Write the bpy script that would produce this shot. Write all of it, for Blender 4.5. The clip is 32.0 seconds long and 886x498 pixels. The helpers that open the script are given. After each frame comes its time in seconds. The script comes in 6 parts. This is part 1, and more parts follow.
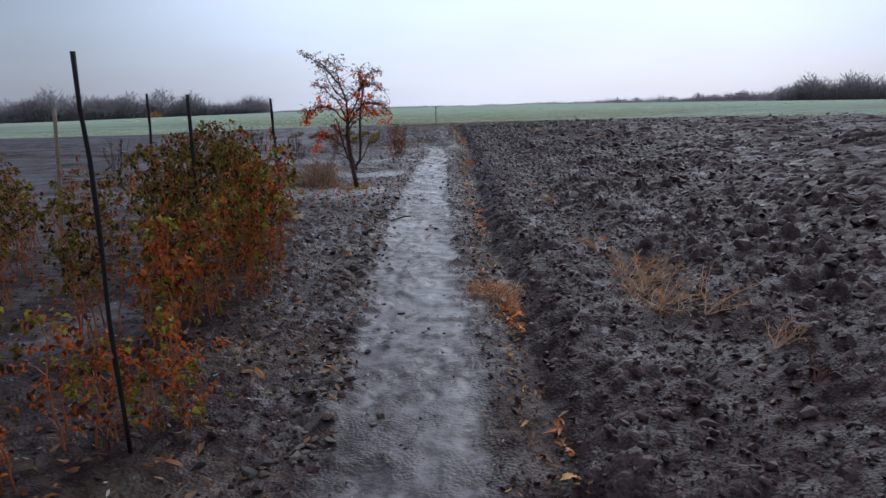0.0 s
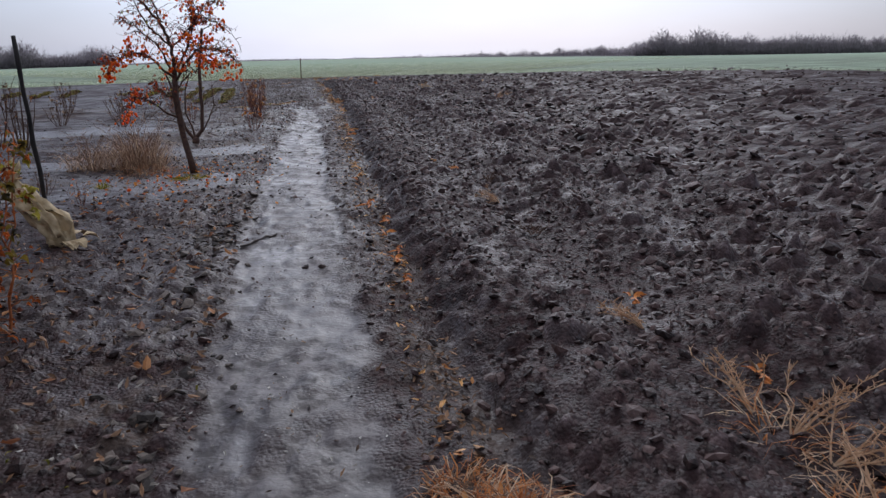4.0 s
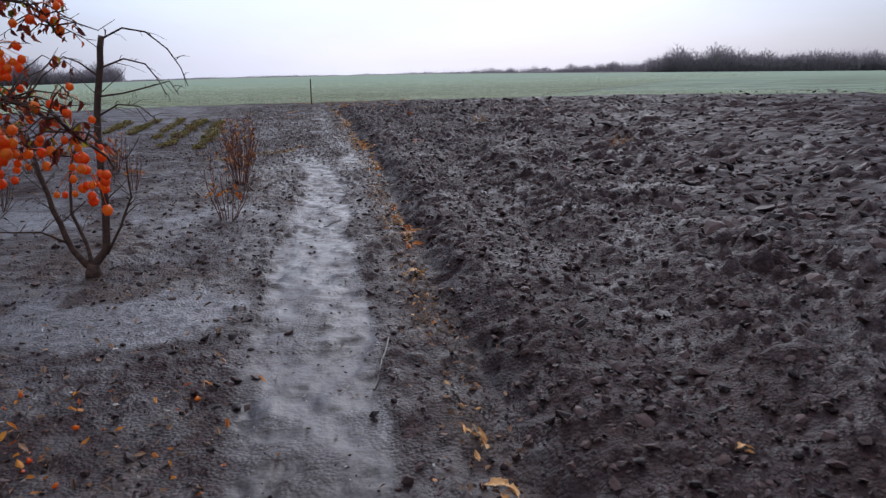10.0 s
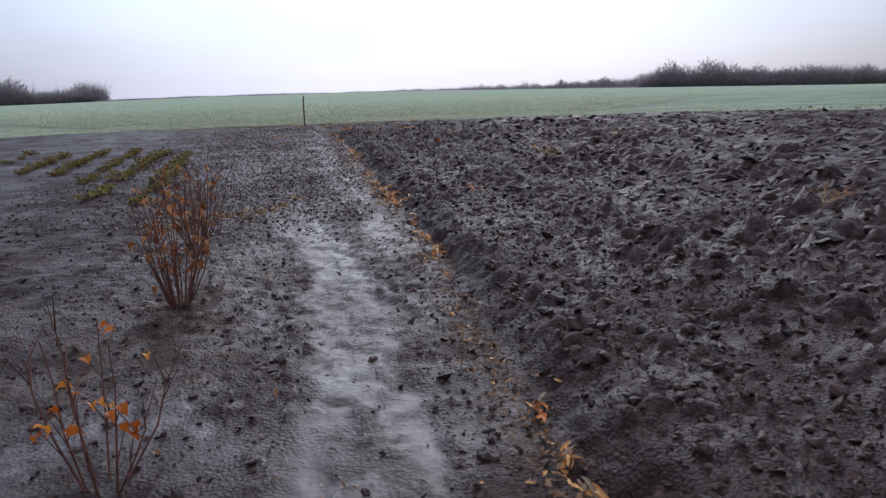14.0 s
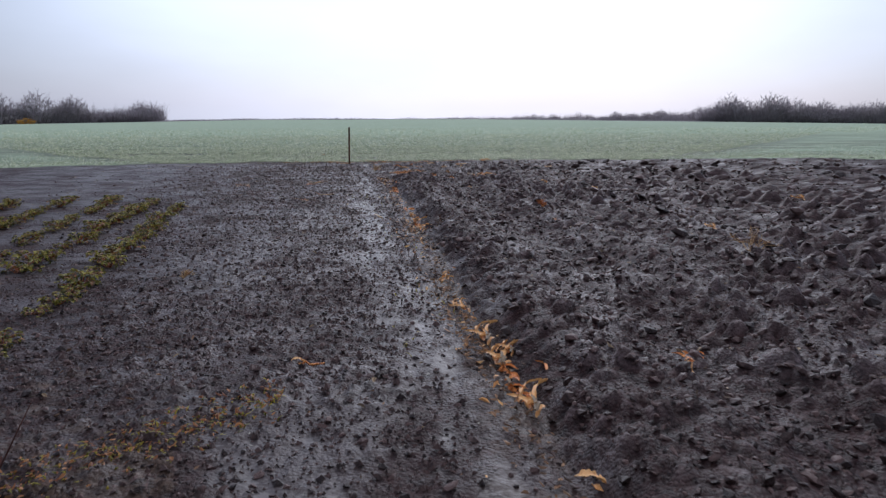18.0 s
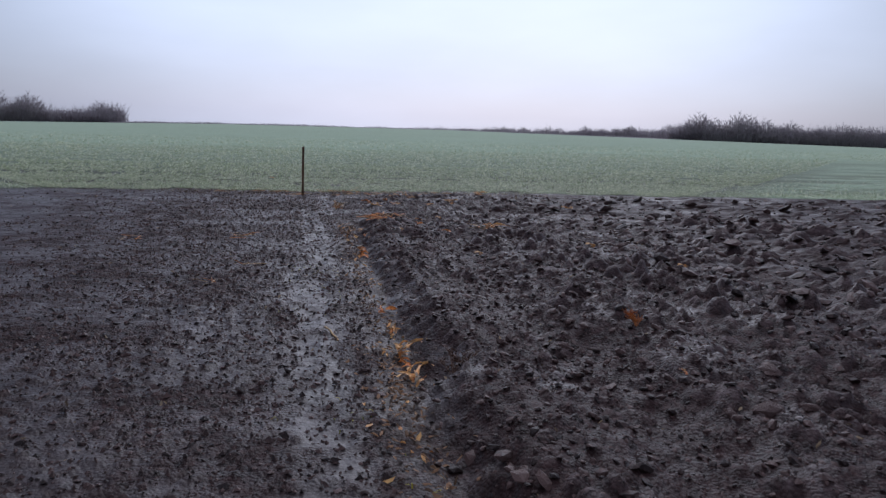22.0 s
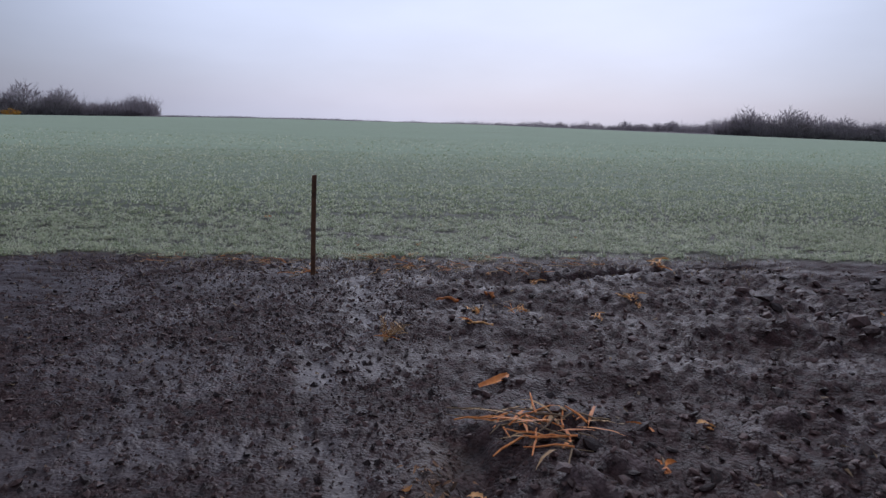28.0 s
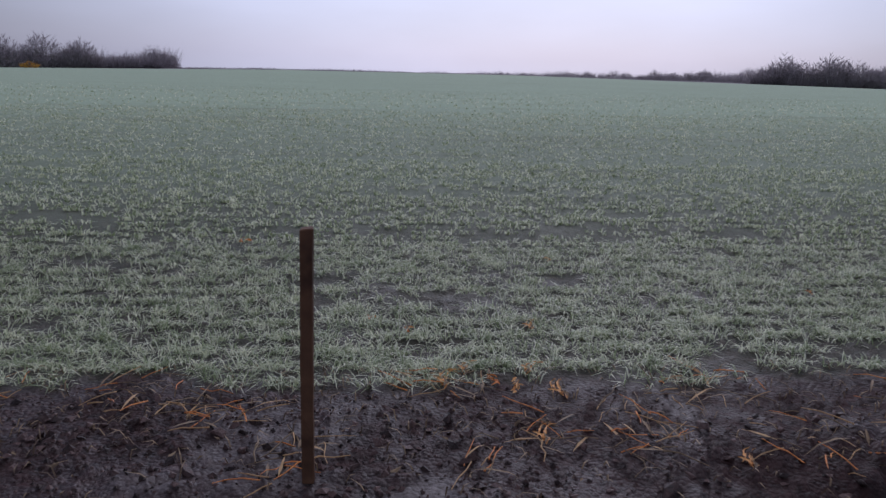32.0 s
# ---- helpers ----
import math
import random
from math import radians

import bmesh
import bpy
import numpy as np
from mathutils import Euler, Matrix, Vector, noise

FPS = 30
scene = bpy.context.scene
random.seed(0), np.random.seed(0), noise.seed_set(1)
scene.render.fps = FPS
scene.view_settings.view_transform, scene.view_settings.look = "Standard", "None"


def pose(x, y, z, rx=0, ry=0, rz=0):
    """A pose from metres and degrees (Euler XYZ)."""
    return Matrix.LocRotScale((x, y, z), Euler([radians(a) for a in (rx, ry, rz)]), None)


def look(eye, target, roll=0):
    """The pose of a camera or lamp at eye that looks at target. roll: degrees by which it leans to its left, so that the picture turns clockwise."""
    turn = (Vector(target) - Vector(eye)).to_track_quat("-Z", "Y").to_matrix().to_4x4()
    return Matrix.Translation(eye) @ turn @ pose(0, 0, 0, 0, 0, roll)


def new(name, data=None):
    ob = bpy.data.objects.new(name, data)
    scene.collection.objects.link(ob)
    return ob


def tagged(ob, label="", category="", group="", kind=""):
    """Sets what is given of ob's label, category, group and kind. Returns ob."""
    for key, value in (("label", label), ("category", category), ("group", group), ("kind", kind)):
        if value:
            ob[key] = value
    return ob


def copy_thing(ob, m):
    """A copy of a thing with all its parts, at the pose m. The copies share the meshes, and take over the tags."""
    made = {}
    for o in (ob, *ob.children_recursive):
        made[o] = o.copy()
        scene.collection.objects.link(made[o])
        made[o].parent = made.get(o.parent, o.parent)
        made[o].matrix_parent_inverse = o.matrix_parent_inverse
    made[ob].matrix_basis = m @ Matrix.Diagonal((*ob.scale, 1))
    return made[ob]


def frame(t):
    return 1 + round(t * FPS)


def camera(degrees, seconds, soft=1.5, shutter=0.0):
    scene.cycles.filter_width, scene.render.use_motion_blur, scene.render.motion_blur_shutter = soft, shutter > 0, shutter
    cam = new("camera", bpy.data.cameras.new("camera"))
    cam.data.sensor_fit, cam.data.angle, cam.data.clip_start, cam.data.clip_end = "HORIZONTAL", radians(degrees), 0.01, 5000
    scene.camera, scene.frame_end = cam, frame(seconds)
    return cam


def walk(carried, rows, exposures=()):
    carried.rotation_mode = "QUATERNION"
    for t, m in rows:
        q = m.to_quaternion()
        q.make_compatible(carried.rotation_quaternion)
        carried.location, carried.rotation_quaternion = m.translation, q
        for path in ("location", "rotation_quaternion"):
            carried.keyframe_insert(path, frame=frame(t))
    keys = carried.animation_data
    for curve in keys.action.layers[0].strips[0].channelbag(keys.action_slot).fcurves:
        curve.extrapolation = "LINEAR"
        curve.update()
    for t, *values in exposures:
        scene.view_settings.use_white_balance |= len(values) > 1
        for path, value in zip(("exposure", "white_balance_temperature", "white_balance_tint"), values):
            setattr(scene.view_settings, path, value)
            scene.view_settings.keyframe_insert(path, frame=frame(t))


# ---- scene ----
cam = camera(61.0, 32.0, soft=1.4, shutter=0.15)
PATH = [
    (0, (0.595, 0.209, 1.571), (0.553, 2.167, 1.165), -1.6),
    (0.5, (0.567, 0.591, 1.518), (0.638, 2.536, 1.057), -2.3),
    (1, (0.508, 1.033, 1.523), (0.699, 2.984, 1.128), -0.5),
    (1.5, (0.526, 1.474, 1.527), (0.592, 3.437, 1.148), -0.5),
    (2, (0.489, 1.978, 1.516), (0.688, 3.924, 1.099), -1.9),
    (2.5, (0.476, 2.488, 1.497), (0.661, 4.427, 1.041), -2.1),
    (3, (0.42, 3.022, 1.468), (0.57, 4.957, 0.985), -2.5),
    (3.5, (0.407, 3.564, 1.445), (0.669, 5.475, 0.914), -1.8),
    (5.5, (0.273, 5.393, 1.522), (0.597, 7.302, 1.02), -0.6),
    (6, (0.257, 5.983, 1.553), (0.48, 7.915, 1.088), -1.2),
    (6.5, (0.259, 6.575, 1.563), (0.559, 8.514, 1.179), -2.1),
    (7, (0.311, 7.185, 1.535), (0.647, 9.119, 1.15), -2.1),
    (7.5, (0.257, 7.755, 1.515), (0.618, 9.673, 1.074), 0.3),
    (8, (0.218, 8.337, 1.504), (0.547, 10.257, 1.049), -1.6),
    (8.5, (0.217, 8.947, 1.508), (0.448, 10.895, 1.12), -0.3),
    (8.7, (0.222, 9.164, 1.515), (0.658, 11.075, 1.12), 0.9),
    (9, (0.213, 9.461, 1.544), (0.653, 11.364, 1.118), 1.0),
    (9.5, (0.218, 10.123, 1.521), (0.427, 12.07, 1.115), 2.2),
    (10, (0.215, 10.703, 1.532), (0.494, 12.622, 1.043), -1.1),
    (10.5, (0.231, 11.312, 1.516), (0.501, 13.261, 1.156), -1.8),
    (11, (0.179, 11.939, 1.479), (0.605, 13.835, 1.006), -2.8),
    (11.5, (0.152, 12.603, 1.487), (0.527, 14.523, 1.07), -2.4),
    (12, (0.105, 13.255, 1.446), (0.509, 15.163, 1.002), -1.2),
    (12.1, (0.088, 13.374, 1.479), (0.507, 15.271, 1.004), -0.2),
    (12.5, (0.089, 13.973, 1.417), (0.336, 15.924, 1.049), -0.6),
    (13, (-0.028, 14.643, 1.422), (0.321, 16.562, 0.978), -2.3),
    (15.5, (0.023, 17.587, 1.38), (0.256, 19.523, 0.934), -0.1),
    (16, (0.073, 18.251, 1.392), (0.355, 20.182, 0.951), -1.0),
    (16.5, (0.074, 18.843, 1.411), (0.417, 20.767, 0.984), 0.5),
    (17, (0.068, 19.529, 1.405), (0.273, 21.47, 0.969), -0.1),
    (17.5, (0.07, 20.185, 1.425), (0.374, 22.109, 0.97), 0.1),
    (18, (0.056, 20.846, 1.443), (0.247, 22.801, 1.067), -0.1),
    (18.5, (0.043, 21.49, 1.465), (0.266, 23.444, 1.102), -1.1),
    (19, (0.045, 22.065, 1.489), (0.193, 24.024, 1.115), -0.6),
    (19.5, (0.062, 22.626, 1.498), (0.205, 24.579, 1.091), -2.4),
    (20, (0.127, 23.171, 1.535), (0.256, 25.125, 1.128), -0.7),
    (20.5, (0.175, 23.738, 1.53), (0.318, 25.701, 1.174), 1.5),
    (21, (0.216, 24.342, 1.532), (0.475, 26.293, 1.177), 1.5),
    (21.5, (0.225, 24.913, 1.57), (0.386, 26.874, 1.215), 1.9),
    (22, (0.202, 25.504, 1.558), (0.482, 27.453, 1.208), 1.7),
    (22.5, (0.188, 26.088, 1.542), (0.41, 28.05, 1.223), 0.7),
    (23, (0.148, 26.768, 1.541), (0.359, 28.722, 1.171), 1.2),
    (23.5, (0.13, 27.354, 1.511), (0.361, 29.289, 1.063), -1.4),
    (24, (0.107, 27.958, 1.532), (0.255, 29.899, 1.069), -1.9),
    (24.5, (0.092, 28.579, 1.54), (0.414, 30.506, 1.113), 0.9),
    (25, (0.051, 29.21, 1.52), (0.216, 31.138, 1.017), 1.1),
    (25.5, (-0.01, 29.848, 1.552), (0.132, 31.793, 1.105), -0.9),
    (26, (0.008, 30.466, 1.544), (0.12, 32.439, 1.238), -0.5),
    (26.5, (0.036, 31.078, 1.544), (0.282, 33.03, 1.189), -0.9),
    (28.5, (0.075, 33.62, 1.498), (0.259, 35.575, 1.118), 2.2),
    (29, (0.068, 34.162, 1.469), (0.397, 36.065, 0.947), -1.6),
    (29.5, (0.023, 34.715, 1.473), (0.277, 36.645, 1.013), 1.0),
    (30, (-0.056, 35.245, 1.466), (0.106, 37.193, 1.044), 1.1),
    (30.5, (-0.071, 35.782, 1.445), (0.236, 37.703, 0.982), -0.4),
    (31, (-0.117, 36.306, 1.457), (0.046, 38.239, 0.97), 1.6),
    (31.5, (-0.162, 36.856, 1.477), (0.023, 38.796, 1.028), 1.2),
    (32, (-0.147, 37.416, 1.444), (-0.011, 39.349, 0.952), 1.4),
]
walk(cam, [(t, look(eye, target, roll)) for t, eye, target, roll in PATH],
     exposures=[(0, -0.02, 5800, 9), (3, 0.06, 6100, 11), (6, 0.22, 6150, 13), (9, 0.16, 6000, 13), (13, 0.13, 6000, 13), (16, 0.36, 6100, 13), (19, 0.06, 5950, 13),
                (22, -0.14, 5850, 14), (24, -0.04, 5900, 16), (26, 0.04, 5850, 18), (29, -0.40, 5950, 16), (30, -0.18, 5950, 18), (32, -0.27, 5900, 22)])

# ---- world and light ----
world = bpy.data.worlds.new("overcast_world")
scene.world = world
world.use_nodes = True
wn, wl = world.node_tree.nodes, world.node_tree.links
wn.clear()
w_out = wn.new("ShaderNodeOutputWorld")
w_sky = wn.new("ShaderNodeTexSky")
w_sky.sky_type, w_sky.sun_disc = "NISHITA", False
w_sky.sun_elevation, w_sky.sun_rotation = radians(28), radians(15)
w_bg1 = wn.new("ShaderNodeBackground")
w_bg1.inputs[1].default_value = 0.012
wl.new(w_sky.outputs[0], w_bg1.inputs[0])
w_tc = wn.new("ShaderNodeTexCoord")
w_sep = wn.new("ShaderNodeSeparateXYZ")
wl.new(w_tc.outputs["Generated"], w_sep.inputs[0])
w_ramp = wn.new("ShaderNodeValToRGB")
w_ramp.color_ramp.elements[0].position, w_ramp.color_ramp.elements[0].color = 0.0, (0.70, 0.76, 0.93, 1)
w_ramp.color_ramp.elements[1].position, w_ramp.color_ramp.elements[1].color = 1.0, (1.4, 1.45, 1.6, 1)
for p, c in ((0.06, (0.78, 0.85, 1.02, 1)), (0.14, (0.82, 0.90, 1.06, 1)), (0.24, (0.66, 0.77, 1.02, 1)), (0.36, (0.60, 0.70, 0.93, 1)), (0.6, (0.94, 1.01, 1.22, 1))):
    w_ramp.color_ramp.elements.new(p).color = c
wl.new(w_sep.outputs[2], w_ramp.inputs[0])
w_noise = wn.new("ShaderNodeTexNoise")
w_map = wn.new("ShaderNodeMapping")
w_map.inputs["Scale"].default_value = (1.5, 1.5, 5.0)
wl.new(w_tc.outputs["Generated"], w_map.inputs[0])
wl.new(w_map.outputs[0], w_noise.inputs["Vector"])
w_noise.inputs["Scale"].default_value, w_noise.inputs["Detail"].default_value = 1.3, 5
w_cl = wn.new("ShaderNodeMapRange")
w_cl.inputs["From Min"].default_value, w_cl.inputs["From Max"].default_value = 0.3, 0.7
w_cl.inputs["To Min"].default_value, w_cl.inputs["To Max"].default_value = 0.9, 1.12
wl.new(w_noise.outputs["Fac"], w_cl.inputs["Value"])
# thin cloud is brightest round the hidden sun, ahead of the walk
w_dot = wn.new("ShaderNodeVectorMath")
w_dot.operation = "DOT_PRODUCT"
w_nrm = wn.new("ShaderNodeVectorMath")
w_nrm.operation = "NORMALIZE"
wl.new(w_tc.outputs["Generated"], w_nrm.inputs[0])
wl.new(w_nrm.outputs[0], w_dot.inputs[0])
w_dot.inputs[1].default_value = Vector((0.14, 0.93, 0.33)).normalized()
w_glow = wn.new("ShaderNodeMapRange")
w_glow.interpolation_type = "SMOOTHSTEP"
for k, v in zip(("From Min", "From Max", "To Min", "To Max"), (0.74, 1.0, 0.46, 1.14)):
    w_glow.inputs[k].default_value = v
wl.new(w_dot.outputs["Value"], w_glow.inputs["Value"])
w_prod = wn.new("ShaderNodeMath")
w_prod.operation = "MULTIPLY"
wl.new(w_glow.outputs[0], w_prod.inputs[0])
wl.new(w_cl.outputs[0], w_prod.inputs[1])
w_mul = wn.new("ShaderNodeVectorMath")
w_mul.operation = "SCALE"
wl.new(w_ramp.outputs[0], w_mul.inputs[0])
wl.new(w_prod.outputs[0], w_mul.inputs["Scale"])
w_bg2 = wn.new("ShaderNodeBackground")
w_bg2.inputs[1].default_value = 0.82
wl.new(w_mul.outputs[0], w_bg2.inputs[0])
w_add = wn.new("ShaderNodeAddShader")
wl.new(w_bg1.outputs[0], w_add.inputs[0])
wl.new(w_bg2.outputs[0], w_add.inputs[1])
wl.new(w_add.outputs[0], w_out.inputs[0])

sun_data = bpy.data.lights.new("sun", "SUN")
sun_data.energy, sun_data.angle, sun_data.color = 1.05, radians(40), (1.0, 0.97, 0.95)
sun = new("sun", sun_data)
sun.matrix_world = look((12, 60, 25), (0, 15, 0))


# ---- materials ----
def mat(name, rough=0.7, spec=0.5):
    m = bpy.data.materials.new(name)
    m.use_nodes = True
    n = m.node_tree.nodes
    b = n["Principled BSDF"]
    b.inputs["Roughness"].default_value = rough
    b.inputs["Specular IOR Level"].default_value = spec
    return m, n, m.node_tree.links, b


def nnode(n, l, scale, detail=4, rough=0.55, coord=None):
    t = n.new("ShaderNodeTexNoise")
    t.inputs["Scale"].default_value, t.inputs["Detail"].default_value = scale, detail
    t.inputs["Roughness"].default_value = rough
    if coord is None:
        c = n.new("ShaderNodeTexCoord")
        coord = c.outputs["Object"]
    l.new(coord, t.inputs["Vector"])
    return t.outputs["Fac"]


def ramp(n, l, fac, stops):
    r = n.new("ShaderNodeValToRGB")
    e = r.color_ramp.elements
    e[0].position, e[0].color = stops[0][0], (*stops[0][1], 1)
    e[1].position, e[1].color = stops[-1][0], (*stops[-1][1], 1)
    for p, c in stops[1:-1]:
        e.new(p).color = (*c, 1)
    l.new(fac, r.inputs[0])
    return r.outputs[0]


def mrange(n, l, fac, a, b, c, d):
    r = n.new("ShaderNodeMapRange")
    for k, v in zip(("From Min", "From Max", "To Min", "To Max"), (a, b, c, d)):
        r.inputs[k].default_value = v
    l.new(fac, r.inputs["Value"])
    return r.outputs[0]


def mixc(n, l, fac, a, b):
    m = n.new("ShaderNodeMix")
    m.data_type = "RGBA"
    l.new(fac, m.inputs[0])
    for s, v in ((m.inputs[6], a), (m.inputs[7], b)):
        if isinstance(v, tuple):
            s.default_value = (*v, 1)
        else:
            l.new(v, s)
    return m.outputs[2]


def mixf(n, l, fac, a, b):
    m = n.new("ShaderNodeMix")
    if isinstance(fac, float):
        m.inputs[0].default_value = fac
    else:
        l.new(fac, m.inputs[0])
    for s, v in ((m.inputs[2], a), (m.inputs[3], b)):
        if isinstance(v, (int, float)):
            s.default_value = v
        else:
            l.new(v, s)
    return m.outputs[0]


def bump(n, l, b, h, dist=0.01, strength=0.6):
    k = n.new("ShaderNodeBump")
    k.inputs["Distance"].default_value, k.inputs["Strength"].default_value = dist, strength
    l.new(h, k.inputs["Height"])
    l.new(k.outputs[0], b.inputs["Normal"])


def simple(name, dark, light, scale, rough=0.7, spec=0.4, bumps=0.004, per_object=False, island=False, thin=0.0):
    """A two-tone grained surface that varies from piece to piece."""
    m, n, l, b = mat(name, rough, spec)
    f = nnode(n, l, scale, 5)
    if per_object or island:
        src = n.new("ShaderNodeObjectInfo").outputs["Random"] if per_object else n.new("ShaderNodeNewGeometry").outputs["Random Per Island"]
        a = n.new("ShaderNodeMath")
        a.operation = "MULTIPLY_ADD"
        l.new(src, a.inputs[0])
        a.inputs[1].default_value = 0.7
        s2 = n.new("ShaderNodeMath")
        s2.operation = "SUBTRACT"
        l.new(f, s2.inputs[0])
        s2.inputs[1].default_value = 0.35
        l.new(s2.outputs[0], a.inputs[2])
        f2 = a.outputs[0]
    else:
        f2 = f
    l.new(ramp(n, l, f2, [(0.25, dark), (0.75, light)]), b.inputs["Base Color"])
    l.new(mrange(n, l, f, 0.3, 0.7, rough - 0.12, min(1, rough + 0.12)), b.inputs["Roughness"])
    if bumps:
        bump(n, l, b, nnode(n, l, scale * 3, 4), bumps)
    if thin:
        t = n.new("ShaderNodeBsdfTranslucent")
        l.new(b.inputs["Base Color"].links[0].from_socket, t.inputs["Color"])
        x = n.new("ShaderNodeMixShader")
        x.inputs[0].default_value = thin
        l.new(b.outputs[0], x.inputs[1])
        l.new(t.outputs[0], x.inputs[2])
        l.new(x.outputs[0], n["Material Output"].inputs["Surface"])
    return m


def attr(n, name):
    a = n.new("ShaderNodeAttribute")
    a.attribute_name = name
    return a.outputs["Fac"]


def ground_material():
    m, n, l, b = mat("wet_soil", 0.6, 0.5)
    path, wheat, ice, plough, litter, lit_tops = (attr(n, k) for k in ("path", "wheat", "ice", "plough", "litter", "lit_tops"))
    big, mid, fine, grit = nnode(n, l, 0.45, 4), nnode(n, l, 1.7, 7, 0.62), nnode(n, l, 13, 6, 0.72), nnode(n, l, 40, 4, 0.65)
    soil = ramp(n, l, fine, [(0.36, (0.0108, 0.0049, 0.0044)), (0.52, (0.0340, 0.0168, 0.0155)), (0.68, (0.0759, 0.0410, 0.0383))])
    soil = mixc(n, l, mrange(n, l, mid, 0.48, 0.70, 0.0, 0.6), soil, ramp(n, l, grit, [(0.40, (0.0202, 0.0103, 0.0093)), (0.66, (0.1006, 0.0581, 0.0542))]))
    soil = mixc(n, l, mrange(n, l, big, 0.45, 0.65, 0.0, 0.5), soil, ramp(n, l, grit, [(0.38, (0.0124, 0.0060, 0.0054)), (0.66, (0.0735, 0.0395, 0.0367))]))
    # raised lumps coloured paler, imitating sky light caught on them
    soil = mixc(n, l, mrange(n, l, lit_tops, 0.15, 0.75, 0.0, 0.75), soil, ramp(n, l, fine, [(0.38, (0.0325, 0.0185, 0.0174)), (0.54, (0.0867, 0.0572, 0.0542)), (0.68, (0.1703, 0.1238, 0.1200))]))
    track = ramp(n, l, mid, [(0.32, (0.020, 0.0130, 0.0115)), (0.44, (0.044, 0.0310, 0.0285)), (0.56, (0.084, 0.066, 0.063)), (0.72, (0.170, 0.148, 0.146))])
    track = mixc(n, l, mrange(n, l, fine, 0.50, 0.62, 0.0, 0.85), track, (0.030, 0.024, 0.023))
    soil = mixc(n, l, path, soil, track)
    soil = mixc(n, l, ice, soil, ramp(n, l, fine, [(0.35, (0.052, 0.043, 0.040)), (0.5, (0.122, 0.108, 0.104)), (0.70, (0.25, 0.236, 0.236))]))
    soil = mixc(n, l, litter, soil, ramp(n, l, fine, [(0.35, (0.03, 0.02, 0.014)), (0.7, (0.17, 0.11, 0.07))]))
    field = ramp(n, l, fine, [(0.32, (0.29, 0.355, 0.245)), (0.52, (0.40, 0.485, 0.35)), (0.72, (0.50, 0.585, 0.44))])
    field = mixc(n, l, mrange(n, l, mid, 0.35, 0.65, 0.0, 0.5), field, (0.38, 0.47, 0.325))
    field = mixc(n, l, mrange(n, l, big, 0.5, 0.7, 0.0, 0.35), field, (0.39, 0.465, 0.31))
    tc, mp = n.new("ShaderNodeTexCoord"), n.new("ShaderNodeMapping")
    mp.inputs["Scale"].default_value = (0.09, 1.0, 1.0)
    l.new(tc.outputs["Object"], mp.inputs[0])
    rows_ = nnode(n, l, 1.3, 3, 0.6, mp.outputs[0])
    field = mixc(n, l, mrange(n, l, rows_, 0.5, 0.68, 0.0, 0.55), field, (0.27, 0.31, 0.215))
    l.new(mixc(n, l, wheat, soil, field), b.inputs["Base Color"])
    r_soil = mixf(n, l, mrange(n, l, mid, 0.42, 0.6, 0, 1), mrange(n, l, fine, 0.35, 0.65, 0.48, 0.70), mrange(n, l, grit, 0.35, 0.65, 0.36, 0.56))
    r_path = mrange(n, l, mid, 0.35, 0.65, 0.28, 0.5)
    r = mixf(n, l, path, r_soil, mixf(n, l, mrange(n, l, fine, 0.5, 0.62, 0, 1), r_path, 0.65))
    r = mixf(n, l, ice, r, 0.40)
    l.new(mixf(n, l, wheat, r, 0.9), b.inputs["Roughness"])
    sp = mixf(n, l, path, mixf(n, l, plough, mixf(n, l, mrange(n, l, mid, 0.46, 0.62, 0, 1), 0.11, 0.28), mixf(n, l, mrange(n, l, mid, 0.5, 0.66, 0, 1), 0.11, 0.29)), 0.24)
    l.new(mixf(n, l, mrange(n, l, wheat, 0.03, 0.2, 0, 1), mixf(n, l, ice, sp, 0.26), 0.03), b.inputs["Specular IOR Level"])
    vor = n.new("ShaderNodeTexVoronoi")
    vor.inputs["Scale"].default_value = 52
    l.new(tc.outputs["Object"], vor.inputs["Vector"])
    crumb = mrange(n, l, vor.outputs["Distance"], 0.0, 0.8, 1.0, 0.0)
    rough_h = mixf(n, l, 0.5, nnode(n, l, 34, 6, 0.72), crumb)
    smooth_h = mixf(n, l, 0.5, nnode(n, l, 14, 5, 0.6), nnode(n, l, 34, 3, 0.5))
    calm = mrange(n, l, path, 0.2, 0.9, 0.0, 1.0)
    bump(n, l, b, mixf(n, l, calm, rough_h, mixf(n, l, 0.45, smooth_h, 0.5)), 0.019, 0.7)
    return m


M_ground = ground_material()
M_clod = simple("soil_clod", (0.018, 0.0090, 0.0072), (0.112, 0.066, 0.056), 40, 0.56, 0.24, 0.006, island=True)
M_rubble = simple("stony_rubble", (0.030, 0.022, 0.017), (0.19, 0.15, 0.12), 34, 0.7, 0.3, 0.004, island=True)
M_post = simple("weathered_post", (0.040, 0.018, 0.010), (0.19, 0.095, 0.050), 9, 0.75, 0.25, 0.004)
M_stake_dark = simple("dark_stake", (0.008, 0.006, 0.006), (0.032, 0.026, 0.023), 20, 0.7, 0.3, 0.003)
M_stake_pale = simple("pale_stake", (0.22, 0.15, 0.10), (0.42, 0.31, 0.22), 16, 0.7, 0.3, 0.003)
M_bark = simple("dark_bark", (0.030, 0.016, 0.011), (0.14, 0.076, 0.052), 26, 0.75, 0.3, 0.006)
M_twig = simple("reddish_twig", (0.045, 0.022, 0.015), (0.16, 0.085, 0.055), 12, 0.7, 0.3, 0, island=True)
M_cane = simple("red_brown_cane", (0.13, 0.036, 0.014), (0.60, 0.19, 0.05), 9, 0.6, 0.4, 0, island=True)
